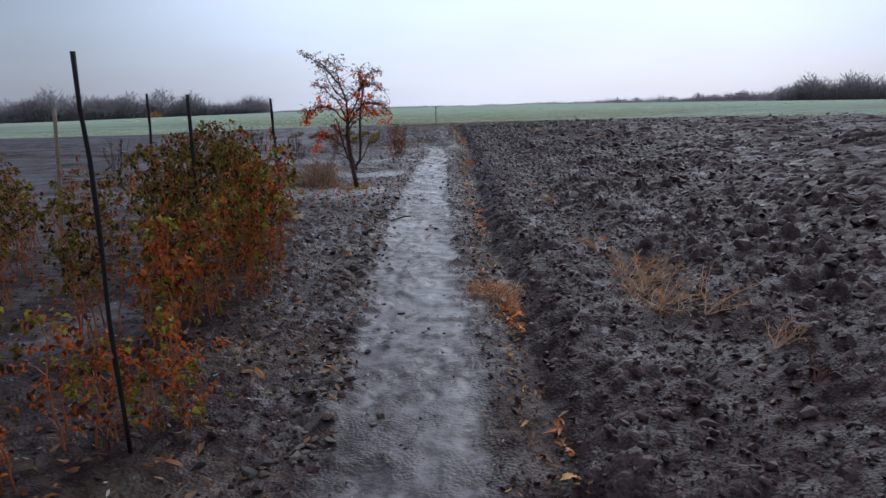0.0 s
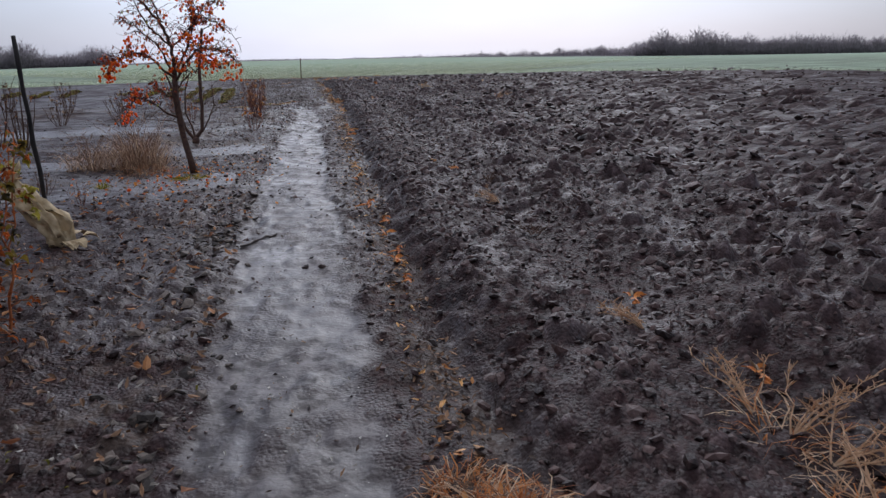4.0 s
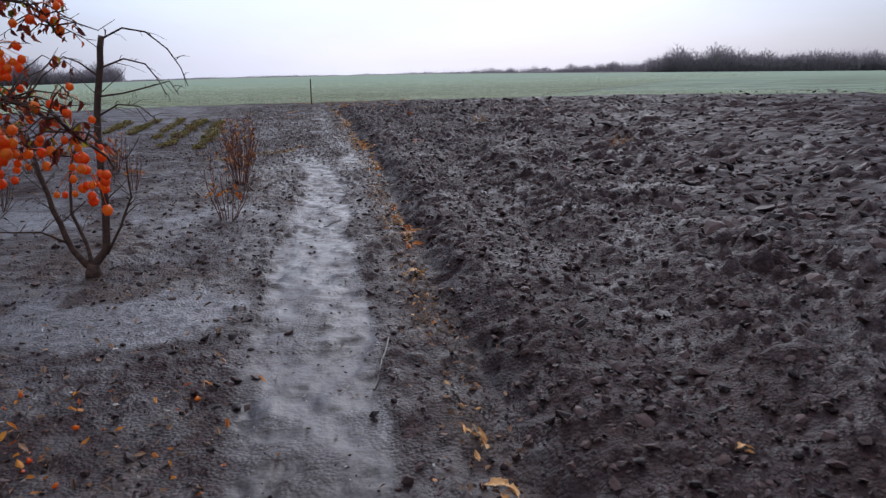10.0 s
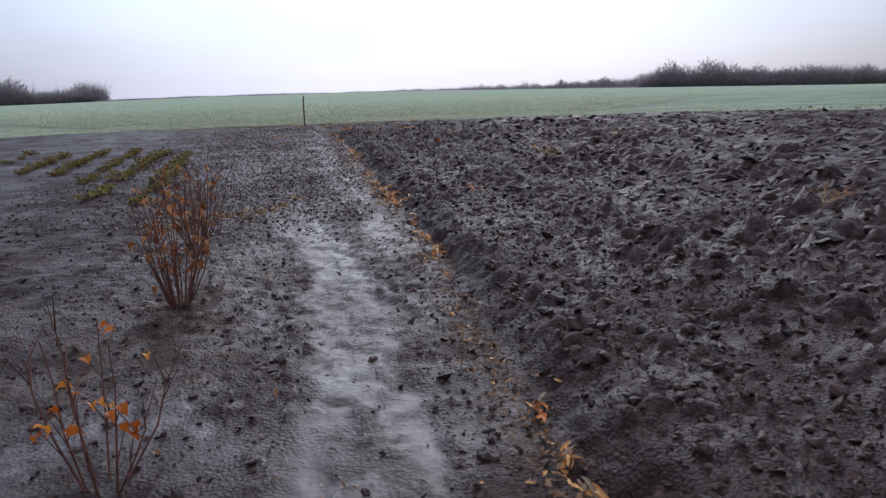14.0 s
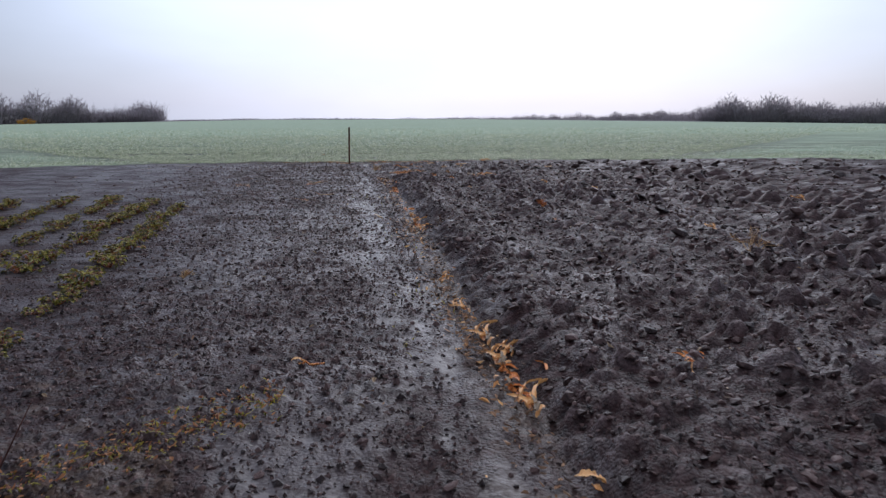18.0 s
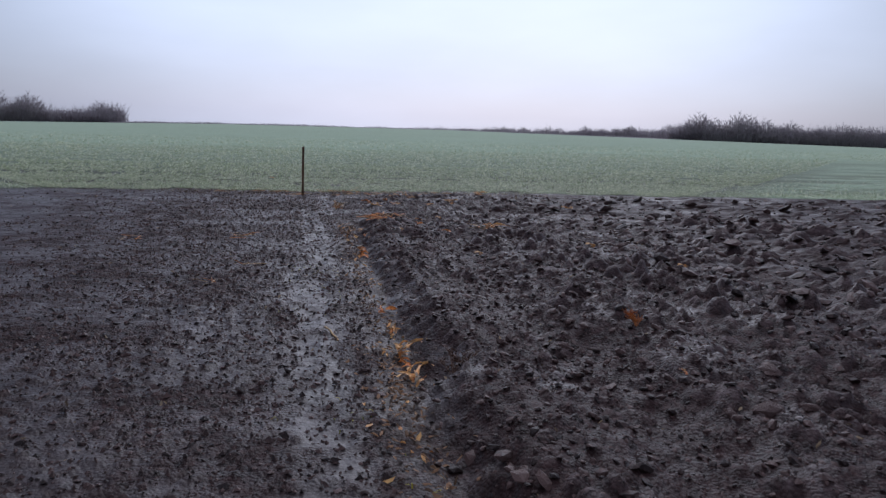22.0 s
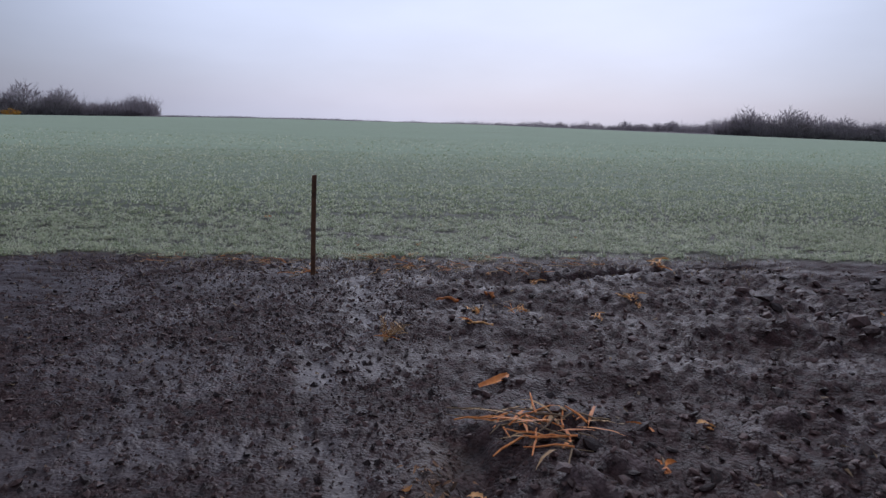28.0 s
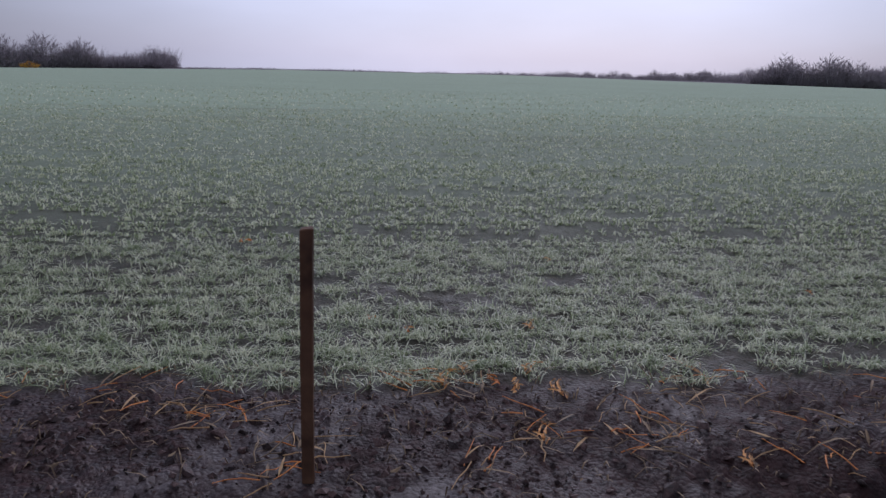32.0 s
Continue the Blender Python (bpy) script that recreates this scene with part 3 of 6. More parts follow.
# ---- mesh helpers ----
class Mesh:
    """Collects vertices and faces for one mesh."""

    def __init__(self):
        self.v, self.f = [], []

    def tube(self, pts, radii, sides=5):
        base = len(self.v)
        pts = [Vector(p) for p in pts]
        side = Vector((0.31, 0.95, 0.12))
        for i, p in enumerate(pts):
            way = (pts[min(i + 1, len(pts) - 1)] - pts[max(i - 1, 0)])
            way = way.normalized() if way.length > 1e-9 else Vector((0, 0, 1))
            u = side - way * side.dot(way)
            u = u.normalized() if u.length > 1e-4 else way.orthogonal().normalized()
            w = way.cross(u)
            for k in range(sides):
                a = 2 * math.pi * k / sides
                self.v.append(p + (u * math.cos(a) + w * math.sin(a)) * radii[i])
        for i in range(len(pts) - 1):
            for k in range(sides):
                a, b = base + i * sides + k, base + i * sides + (k + 1) % sides
                self.f.append((a, b, b + sides, a + sides))
        self.f.append(tuple(range(base + sides - 1, base - 1, -1)))
        e = base + (len(pts) - 1) * sides
        self.f.append(tuple(range(e, e + sides)))

    def leaf(self, p, way, up, length, width, curl=0.3):
        """A folded leaf: a pointed blade of six faces bent along its rib."""
        way = Vector(way).normalized()
        side = way.cross(Vector(up))
        side = side.normalized() if side.length > 1e-4 else way.orthogonal().normalized()
        nrm = side.cross(way)
        b = len(self.v)
        p = Vector(p)
        mid1 = p + way * length * 0.35 + nrm * curl * length * 0.15
        mid2 = p + way * length * 0.72 + nrm * curl * length * 0.05
        tip = p + way * length - nrm * curl * length * 0.35
        lift = nrm * width * 0.35 * curl
        self.v += [p, mid1, mid2, tip, mid1 + side * width * 0.5 + lift, mid2 + side * width * 0.36 + lift,
                   mid1 - side * width * 0.5 + lift, mid2 - side * width * 0.36 + lift]
        self.f += [(b, b + 4, b + 1), (b + 1, b + 4, b + 5, b + 2), (b + 2, b + 5, b + 3),
                   (b, b + 1, b + 6), (b + 1, b + 2, b + 7, b + 6), (b + 2, b + 3, b + 7)]

    def blob(self, c, r, squash=(1, 1, 1), rough=0.0, rnd=random):
        """A small rounded lump of twenty faces."""
        b = len(self.v)
        g = 1.618034
        turn = Euler((rnd.uniform(0, 6), rnd.uniform(0, 6), rnd.uniform(0, 6))).to_matrix()
        for x, y, z in ((-1, g, 0), (1, g, 0), (-1, -g, 0), (1, -g, 0), (0, -1, g), (0, 1, g), (0, -1, -g), (0, 1, -g), (g, 0, -1), (g, 0, 1), (-g, 0, -1), (-g, 0, 1)):
            d = turn @ Vector((x, y, z)).normalized() * r * (1 + rough * rnd.uniform(-1, 1))
            self.v.append(Vector(c) + Vector((d.x * squash[0], d.y * squash[1], d.z * squash[2])))
        for f in ((0, 11, 5), (0, 5, 1), (0, 1, 7), (0, 7, 10), (0, 10, 11), (1, 5, 9), (5, 11, 4), (11, 10, 2), (10, 7, 6), (7, 1, 8),
                  (3, 9, 4), (3, 4, 2), (3, 2, 6), (3, 6, 8), (3, 8, 9), (4, 9, 5), (2, 4, 11), (6, 2, 10), (8, 6, 7), (9, 8, 1)):
            self.f.append(tuple(b + k for k in f))

    def make(self, name, material, smooth=False):
        me = bpy.data.meshes.new(name)
        me.from_pydata([tuple(v) for v in self.v], [], self.f)
        me.materials.append(material)
        if smooth:
            me.polygons.foreach_set("use_smooth", np.ones(len(me.polygons), dtype=bool))
        me.update()
        return me


def part(name, mesh, material, parent, label="", smooth=False, kind=""):
    ob = new(name, mesh.make(name, material, smooth))
    ob.parent = parent
    if kind:
        ob["kind"] = kind
    if label:
        ob["label"] = label
    return ob


def thing(name, at, label, category, group="", turn=0.0, kind=""):
    ob = new(name)
    ob.empty_display_size = 0.1
    ob.matrix_basis = Matrix.Translation(at) @ Matrix.Rotation(turn, 4, "Z")
    return tagged(ob, label, category, group, kind)


def bent(rnd, a, b, n=6, sag=0.0, wob=0.03):
    """Points from a to b that sag and wander."""
    a, b = Vector(a), Vector(b)
    out = []
    for i in range(n + 1):
        t = i / n
        w = wob * (b - a).length * math.sin(math.pi * t)
        out.append(a.lerp(b, t) + Vector((rnd.uniform(-w, w), rnd.uniform(-w, w), rnd.uniform(-w, w) + sag * 4 * t * (1 - t))))
    return out


def taper(r0, r1, n):
    return [r0 + (r1 - r0) * i / n for i in range(n + 1)]

# ---- boundary post ----
def boundary_post(x, y):
    ob = thing("post", (x, y, 0.004), "dark weathered square wooden post leaning beside the wheat field", "post")
    bm = bmesh.new()
    bmesh.ops.create_cube(bm, size=1)
    bmesh.ops.subdivide_edges(bm, edges=[e for e in bm.edges if abs(e.verts[0].co.z - e.verts[1].co.z) > 0.5], cuts=9)
    rnd = random.Random(3)
    for v in bm.verts:
        t = v.co.z + 0.5
        v.co = Vector((v.co.x * 0.041 + 0.012 * t * t + rnd.uniform(-0.0018, 0.0018), v.co.y * 0.042 + rnd.uniform(-0.0018, 0.0018), t * 0.905 + (0.15 * v.co.x * 0.04 if t > 0.9 else 0)))
    bmesh.ops.bevel(bm, geom=bm.edges[:], offset=0.004, segments=1, affect="EDGES")
    me = bpy.data.meshes.new("shaft")
    bm.to_mesh(me)
    bm.free()
    me.materials.append(M_post)
    s = new("shaft", me)
    s.parent = ob
    return ob


boundary_post(-0.43, 39.78)


# ---- distant trees ----
def far_tree(seed, height, spread, material, dense, label, lean=0.5):
    rnd = random.Random(seed)
    ob = thing("tree", (0, 0, 0), label, "tree", "distant trees")
    trunk, crown = Mesh(), Mesh()
    trunk.tube([(0, 0, -0.5), (0.1, 0, height * 0.3), (0.2, 0.1, height * 0.8)], [0.16, 0.11, 0.03], 5)
    for k in range(12):
        a = rnd.uniform(0, 6.3)
        z0 = height * rnd.uniform(0.05, 0.5)
        w = spread * rnd.uniform(0.3, 0.9)
        tip = Vector((math.cos(a) * w, math.sin(a) * w, min(height * 0.95, z0 + height * rnd.uniform(0.3, 0.6))))
        trunk.tube([(0.1, 0, z0), tip * 0.5 + Vector((0, 0, z0 * 0.5 + 0.2)), tip], [0.07, 0.045, 0.015], 4)
    for k in range(dense):
        a, r = rnd.uniform(0, 6.3), math.sqrt(rnd.random())
        u = rnd.random()
        top = height * (1 - 0.55 * r ** 2.2) * rnd.uniform(0.75, 1.0)
        z = top * u ** 0.7
        w = spread * r * (0.75 + 0.35 * math.sin(math.pi * min(1, z / height)))
        p = Vector((math.cos(a) * w, math.sin(a) * w, z))
        for j in range(2):
            d = Vector((math.cos(a) * r * lean + rnd.uniform(-0.6, 0.6), math.sin(a) * r * lean + rnd.uniform(-0.6, 0.6), rnd.uniform(0.3, 1.2))).normalized()
            q = p + d * height * rnd.uniform(0.10, 0.2)
            s = Vector((rnd.uniform(-1, 1), rnd.uniform(-1, 1), 0.1)).normalized() * 0.085 * rnd.uniform(0.7, 1.6)
            b = len(crown.v)
            crown.v += [p - s, p + s, q]
            crown.f.append((b, b + 1, b + 2))
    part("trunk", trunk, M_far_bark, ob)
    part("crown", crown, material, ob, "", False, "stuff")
    return ob


BARE = "bare tree in the distant hedge line, paled for haze"
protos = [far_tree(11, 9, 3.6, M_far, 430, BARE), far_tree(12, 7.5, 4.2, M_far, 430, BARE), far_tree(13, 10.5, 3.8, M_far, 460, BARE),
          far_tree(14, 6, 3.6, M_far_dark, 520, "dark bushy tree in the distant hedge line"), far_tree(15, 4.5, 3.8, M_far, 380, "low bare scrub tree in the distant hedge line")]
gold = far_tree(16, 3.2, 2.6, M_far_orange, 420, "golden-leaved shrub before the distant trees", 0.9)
rnd_far = random.Random(21)


def set_tree(proto, x, y, k):
    m = Matrix.Translation((x, y, gz(x, y) - 0.2)) @ Matrix.Rotation(rnd_far.uniform(0, 6.3), 4, "Z")
    c = copy_thing(proto, m)
    c.scale = (k * 1.65, k * 1.65, k * 1.2)


def tree_row(points, step, lo, hi, side, mix):
    """Trees along a line of (x, y, height scale)."""
    for (x0, y0, s0), (x1, y1, s1) in zip(points, points[1:]):
        count = max(1, int(math.hypot(x1 - x0, y1 - y0) / step))
        for i in range(count):
            t = (i + rnd_far.random() * 0.8) / count
            x, y = x0 + (x1 - x0) * t + rnd_far.uniform(-side, side), y0 + (y1 - y0) * t + rnd_far.uniform(-side, side)
            k = (s0 + (s1 - s0) * t) * rnd_far.uniform(lo, hi)
            set_tree(protos[mix[rnd_far.randrange(len(mix))]], x, y, k)


tree_row([(-84, 330, 0.5), (-90, 322, 0.75), (-97, 318, 0.55), (-104, 312, 0.72), (-122, 295, 1.02), (-150, 272, 1.0), (-185, 250, 0.9), (-230, 230, 1.05)], 1.9, 0.65, 1.05, 4, (0, 1, 1, 2, 3, 4, 4))
tree_row([(55, 660, 0.32), (100, 560, 0.46), (140, 470, 0.55), (150, 400, 0.58), (148, 350, 0.62)], 4.0, 0.6, 1.1, 6, (0, 1, 1, 4, 4, 4))
tree_row([(139, 322, 0.6), (146, 308, 0.98), (158, 302, 0.84), (200, 290, 0.8), (240, 278, 0.85), (330, 252, 0.95)], 2.2, 0.75, 1.05, 4, (0, 1, 1, 1, 4, 2, 2))
for x, y, k in ((-128, 292, 1.15), (-118, 300, 0.95), (-134, 286, 1.0)):
    set_tree(protos[3], x, y, k)
set_tree(gold, -112, 284, 0.6)
for p in (*protos, gold):
    for o in (*p.children_recursive, p):
        bpy.data.objects.remove(o)


def scrub(points, count, height, seed):
    """Low twiggy growth that closes the gaps under the distant trees."""
    r = np.random.RandomState(seed)
    px, py = [p[0] for p in points], [p[1] for p in points]
    t = r.uniform(0, len(points) - 1, count)
    x = np.interp(t, range(len(points)), px) + r.uniform(-5, 5, count)
    y = np.interp(t, range(len(points)), py) + r.uniform(-5, 5, count)
    z = terrain(x, y)[0] - 0.2
    h = height * r.uniform(0.35, 1.0, count) * (0.6 + 0.8 * vn(x * 0.13, y * 0.13, 5))
    b = np.stack([x, y, z + h * r.uniform(0, 0.5, count)], -1)
    a = r.uniform(0, 6.283, count)
    w = np.stack([np.cos(a), np.sin(a), 0 * a], -1) * r.uniform(0.05, 0.16, count)[:, None]
    tip = b + np.stack([r.uniform(-0.5, 0.5, count) * h, r.uniform(-0.5, 0.5, count) * h, h * 0.7], -1)
    me = bpy.data.meshes.new("hedge_scrub")
    me.from_pydata(np.stack([b - w, b + w, tip], 1).reshape(-1, 3).tolist(), [], np.arange(3 * count).reshape(-1, 3).tolist())
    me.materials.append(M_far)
    tagged(new("hedge_scrub", me), "bare scrub along the distant hedge, paled for haze", "scrub", kind="stuff")


scrub([(-84, 330), (-97, 318), (-122, 295), (-150, 272), (-185, 250), (-230, 230)], 22000, 6.2, 4)
scrub([(55, 660), (100, 560), (140, 470), (150, 400), (148, 350)], 9500, 4.8, 7)
scrub([(139, 322), (146, 308), (158, 302), (200, 290), (240, 278), (285, 265), (330, 252)], 32000, 6.6, 5)
scrub([(-84, 328), (-60, 305), (0, 304), (80, 305), (150, 350)], 9000, 0.9, 6)


# ---- garden: stakes ----
def stake(x, y, height, lean, r, material, label):
    z = gz(x, y)
    ob = thing("stake", (x, y, z - 0.03), label, "stake", "garden stakes")
    rnd = random.Random(int(x * 100))
    m = Mesh()
    pts = bent(rnd, (0, 0, 0), (lean[0], lean[1], height), 8, 0, 0.006)
    m.tube(pts, [r * rnd.uniform(0.85, 1.1) for _ in pts], 7)
    part("shaft", m, material, ob, "", True)
    return ob


stake(-0.93, 3.37, 1.80, (-0.05, 0.02), 0.0115, M_stake_dark, "thin dark garden stake among raspberry canes")
stake(-2.97, 6.75, 1.58, (0.08, 0.05), 0.017, M_stake_pale, "pale split wooden stake among raspberry canes")
stake(-1.75, 6.9, 1.66, (-0.02, 0.05), 0.017, M_stake_dark, "dark garden stake behind raspberry canes")
stake(-3.1, 9.3, 1.70, (0.0, 0.05), 0.016, M_stake_dark, "dark garden stake at the end of the raspberry bed")
stake(-1.78, 10.22, 1.60, (-0.06, 0.05), 0.018, M_stake_dark, "dark leaning stake beside a hanging sack")


# ---- garden: raspberry canes ----
def raspberry(seed, height, count, olive, red, lime):
    """Thin canes; drooping leaf clusters at the heads, withered scraps and bare side shoots below."""
    rnd = random.Random(seed)
    ob = thing("raspberry_bush", (0, 0, 0), "raspberry bush with red-brown canes and withering olive leaves", "bush", "raspberry bed")
    leaf_o, leaf_r, leaf_l = Mesh(), Mesh(), Mesh()
    for k in range(count):
        a = rnd.uniform(0, 6.3)
        b = Vector((rnd.uniform(-0.17, 0.17), rnd.uniform(-0.17, 0.17), -0.03))
        h = height * (rnd.uniform(0.72, 1.05) if k % 3 else rnd.uniform(0.4, 0.7))
        tip = b + Vector((math.cos(a) * 0.17 * h, math.sin(a) * 0.17 * h, h))
        pts = bent(rnd, b, tip, 9, 0, 0.03)
        c = Mesh()
        c.tube(pts, taper(0.0062, 0.0024, 9), 5)
        leafy = rnd.uniform(0.35, 0.6)
        for i in range(int(h * 27)):
            t = rnd.uniform(0.08, 1.0) ** 0.75
            j = min(8, int(t * 9))
            p = pts[j].lerp(pts[j + 1], t * 9 - j)
            b2 = rnd.uniform(0, 6.3)
            reach = rnd.uniform(0.05, 0.15) * (1.15 - 0.5 * t)
            q = p + Vector((math.cos(b2) * reach, math.sin(b2) * reach, rnd.uniform(-0.2, 0.6) * reach))
            c.tube([p, p.lerp(q, 0.5) + Vector((0, 0, 0.012)), q], [0.0020, 0.0016, 0.0010], 3)
            head = t > leafy
            u = rnd.random()
            if head:
                kind = leaf_o if u < olive else (leaf_l if u < olive + lime else leaf_r)
            else:
                kind = leaf_r if u < red else (leaf_l if u < red + lime * 0.9 else None)
            if kind is None:
                continue
            for m in range(rnd.choice((4, 5, 6, 7)) if head else rnd.choice((1, 2, 3))):
                d = Vector((math.cos(b2) + rnd.uniform(-1, 1), math.sin(b2) + rnd.uniform(-1, 1), rnd.uniform(-1.6, 0.2)))
                s = rnd.uniform(0.024, 0.048) if head and kind is not leaf_r else rnd.uniform(0.020, 0.042)
                o = Vector((rnd.uniform(-1, 1), rnd.uniform(-1, 1), rnd.uniform(-1, 1))) * 0.026
                kind.leaf(q + o, d, (rnd.uniform(-1, 1), rnd.uniform(-1, 1), 0.8), s, s * rnd.uniform(0.5, 0.8), rnd.uniform(0.5, 1.6))
        part("cane", c, M_cane, ob)
    for nm, m, material, label in (("foliage", leaf_o, M_leaf_olive, "dark fading olive leaves"), ("dry_foliage", leaf_r, M_leaf_red, "curled red-brown leaves"), ("young_foliage", leaf_l, M_leaf_lime, "yellow-green leaves")):
        if m.f:
            part(nm, m, material, ob, label, False, "stuff")
    return ob


rasp = [raspberry(31, 1.30, 9, 0.78, 0.36, 0.07), raspberry(32, 1.12, 8, 0.68, 0.36, 0.10), raspberry(33, 1.15, 10, 0.30, 0.60, 0.16),
        raspberry(34, 0.68, 5, 0.10, 0.65, 0.20), raspberry(35, 1.32, 9, 0.88, 0.30, 0.06)]
rnd_g = random.Random(5)


def plant(proto, x, y, k=1.0, turn=None, sink=0.01):
    m = Matrix.Translation((x, y, gz(x, y) - sink)) @ Matrix.Rotation(rnd_g.uniform(0, 6.3) if turn is None else turn, 4, "Z")
    c = copy_thing(proto, m)
    c.scale = (k, k, k)
    return c


RASP_EDGE = ((-0.80, 3.68, 3, 0.85), (-0.95, 3.55, 3, 0.75), (-1.16, 3.42, 3, 1.0), (-1.42, 3.0, 2, 0.9), (-1.40, 4.95, 3, 1.15), (-1.36, 5.25, 3, 1.2), (-1.28, 5.62, 2, 0.85), (-1.14, 6.15, 2, 0.82), (-1.38, 6.55, 4, 0.92), (-1.28, 7.1, 2, 1.0), (-1.46, 7.4, 4, 1.08),
             (-1.40, 7.95, 2, 1.0), (-1.56, 7.9, 1, 1.08), (-1.74, 8.3, 4, 1.08), (-1.95, 8.8, 0, 0.95))
RASP_BACK = ((-1.9, 7.6, 4, 1.0), (-2.15, 7.35, 4, 1.12), (-2.32, 7.75, 0, 1.0), (-1.85, 6.2, 1, 0.95), (-2.9, 5.2, 4, 0.85), (-2.5, 4.3, 4, 0.85), (-3.1, 5.9, 0, 0.9), (-3.5, 6.9, 4, 0.9), (-3.2, 7.9, 2, 0.9), (-4.3, 7.2, 0, 0.9), (-4.2, 8.3, 1, 0.9), (-5.2, 8.6, 4, 0.9),
             (-2.15, 3.45, 2, 0.85), (-2.0, 2.75, 4, 0.8), (-5.9, 9.6, 0, 0.9), (-1.85, 5.0, 4, 0.9), (-2.75, 9.0, 2, 0.8))
for x, y, p, k in (*RASP_EDGE, *RASP_BACK):
    plant(rasp[p], x, y, k * rnd_g.uniform(0.98, 1.15))


# ---- garden: hanging sack ----
def sack(x, y):
    rnd = random.Random(8)
    ob = thing("sack", (x, y, gz(x, y) - 0.01), "crumpled pale yellow woven sack slumped against a stake", "sack")
    bm = bmesh.new()
    bmesh.ops.create_icosphere(bm, subdivisions=4, radius=1)
    for v in bm.verts:
        c = v.co.copy()
        t = c.z * 0.5 + 0.5
        around = math.atan2(c.y, c.x)
        neck = 0.5 if 0.72 < t < 0.84 else 1.0
        w = (0.10 * (1.1 - 0.75 * t) + 0.026) * neck
        crease = abs(noise.noise(c * 3.1 + Vector((3, 1, 7)))) + 0.6 * abs(noise.noise(c * 7.3))
        fold = 0.20 * math.sin(around * 5 + 9 * t) + 0.14 * math.sin(around * 9 - 7 * t) + 0.55 * noise.noise(c * 2.4) + 0.75 * (0.35 - crease)
        v.co = Vector((c.x * w * (1 + fold) - 0.30 * t + 0.06 * math.sin(7 * t), c.y * w * 0.8 * (1 + fold), t * 0.70 + 0.09 * noise.noise(c * 3.3) - 0.05 * crease))
        if v.co.z < 0.06:
            v.co.x *= 1.35
            v.co.y *= 1.2
    me = bpy.data.meshes.new("bag_cloth")
    bm.to_mesh(me)
    bm.free()
    me.polygons.foreach_set("use_smooth", np.ones(len(me.polygons), dtype=bool))
    me.materials.append(M_sack)
    o = new("bag_cloth", me)
    o.parent = ob
    tie = Mesh()
    tie.tube([(-0.26 + 0.045 * math.cos(a), 0.04 * math.sin(a), 0.55) for a in np.linspace(0, 6.2, 14)], [0.006] * 14, 5)
    part("tie_cord", tie, M_straw, ob, "twisted pale cord")
    skirt = Mesh()
    for k in range(9):
        a = rnd.uniform(-1.2, 1.2)
        skirt.leaf((0.15 * math.cos(a), 0.15 * math.sin(a), 0.07), (math.cos(a), math.sin(a), -0.2), (0, 0, 1), 0.13, 0.10, 0.5)
    part("torn_hem", skirt, M_sack, ob, "", False, "stuff")


sack(-1.66, 10.08)


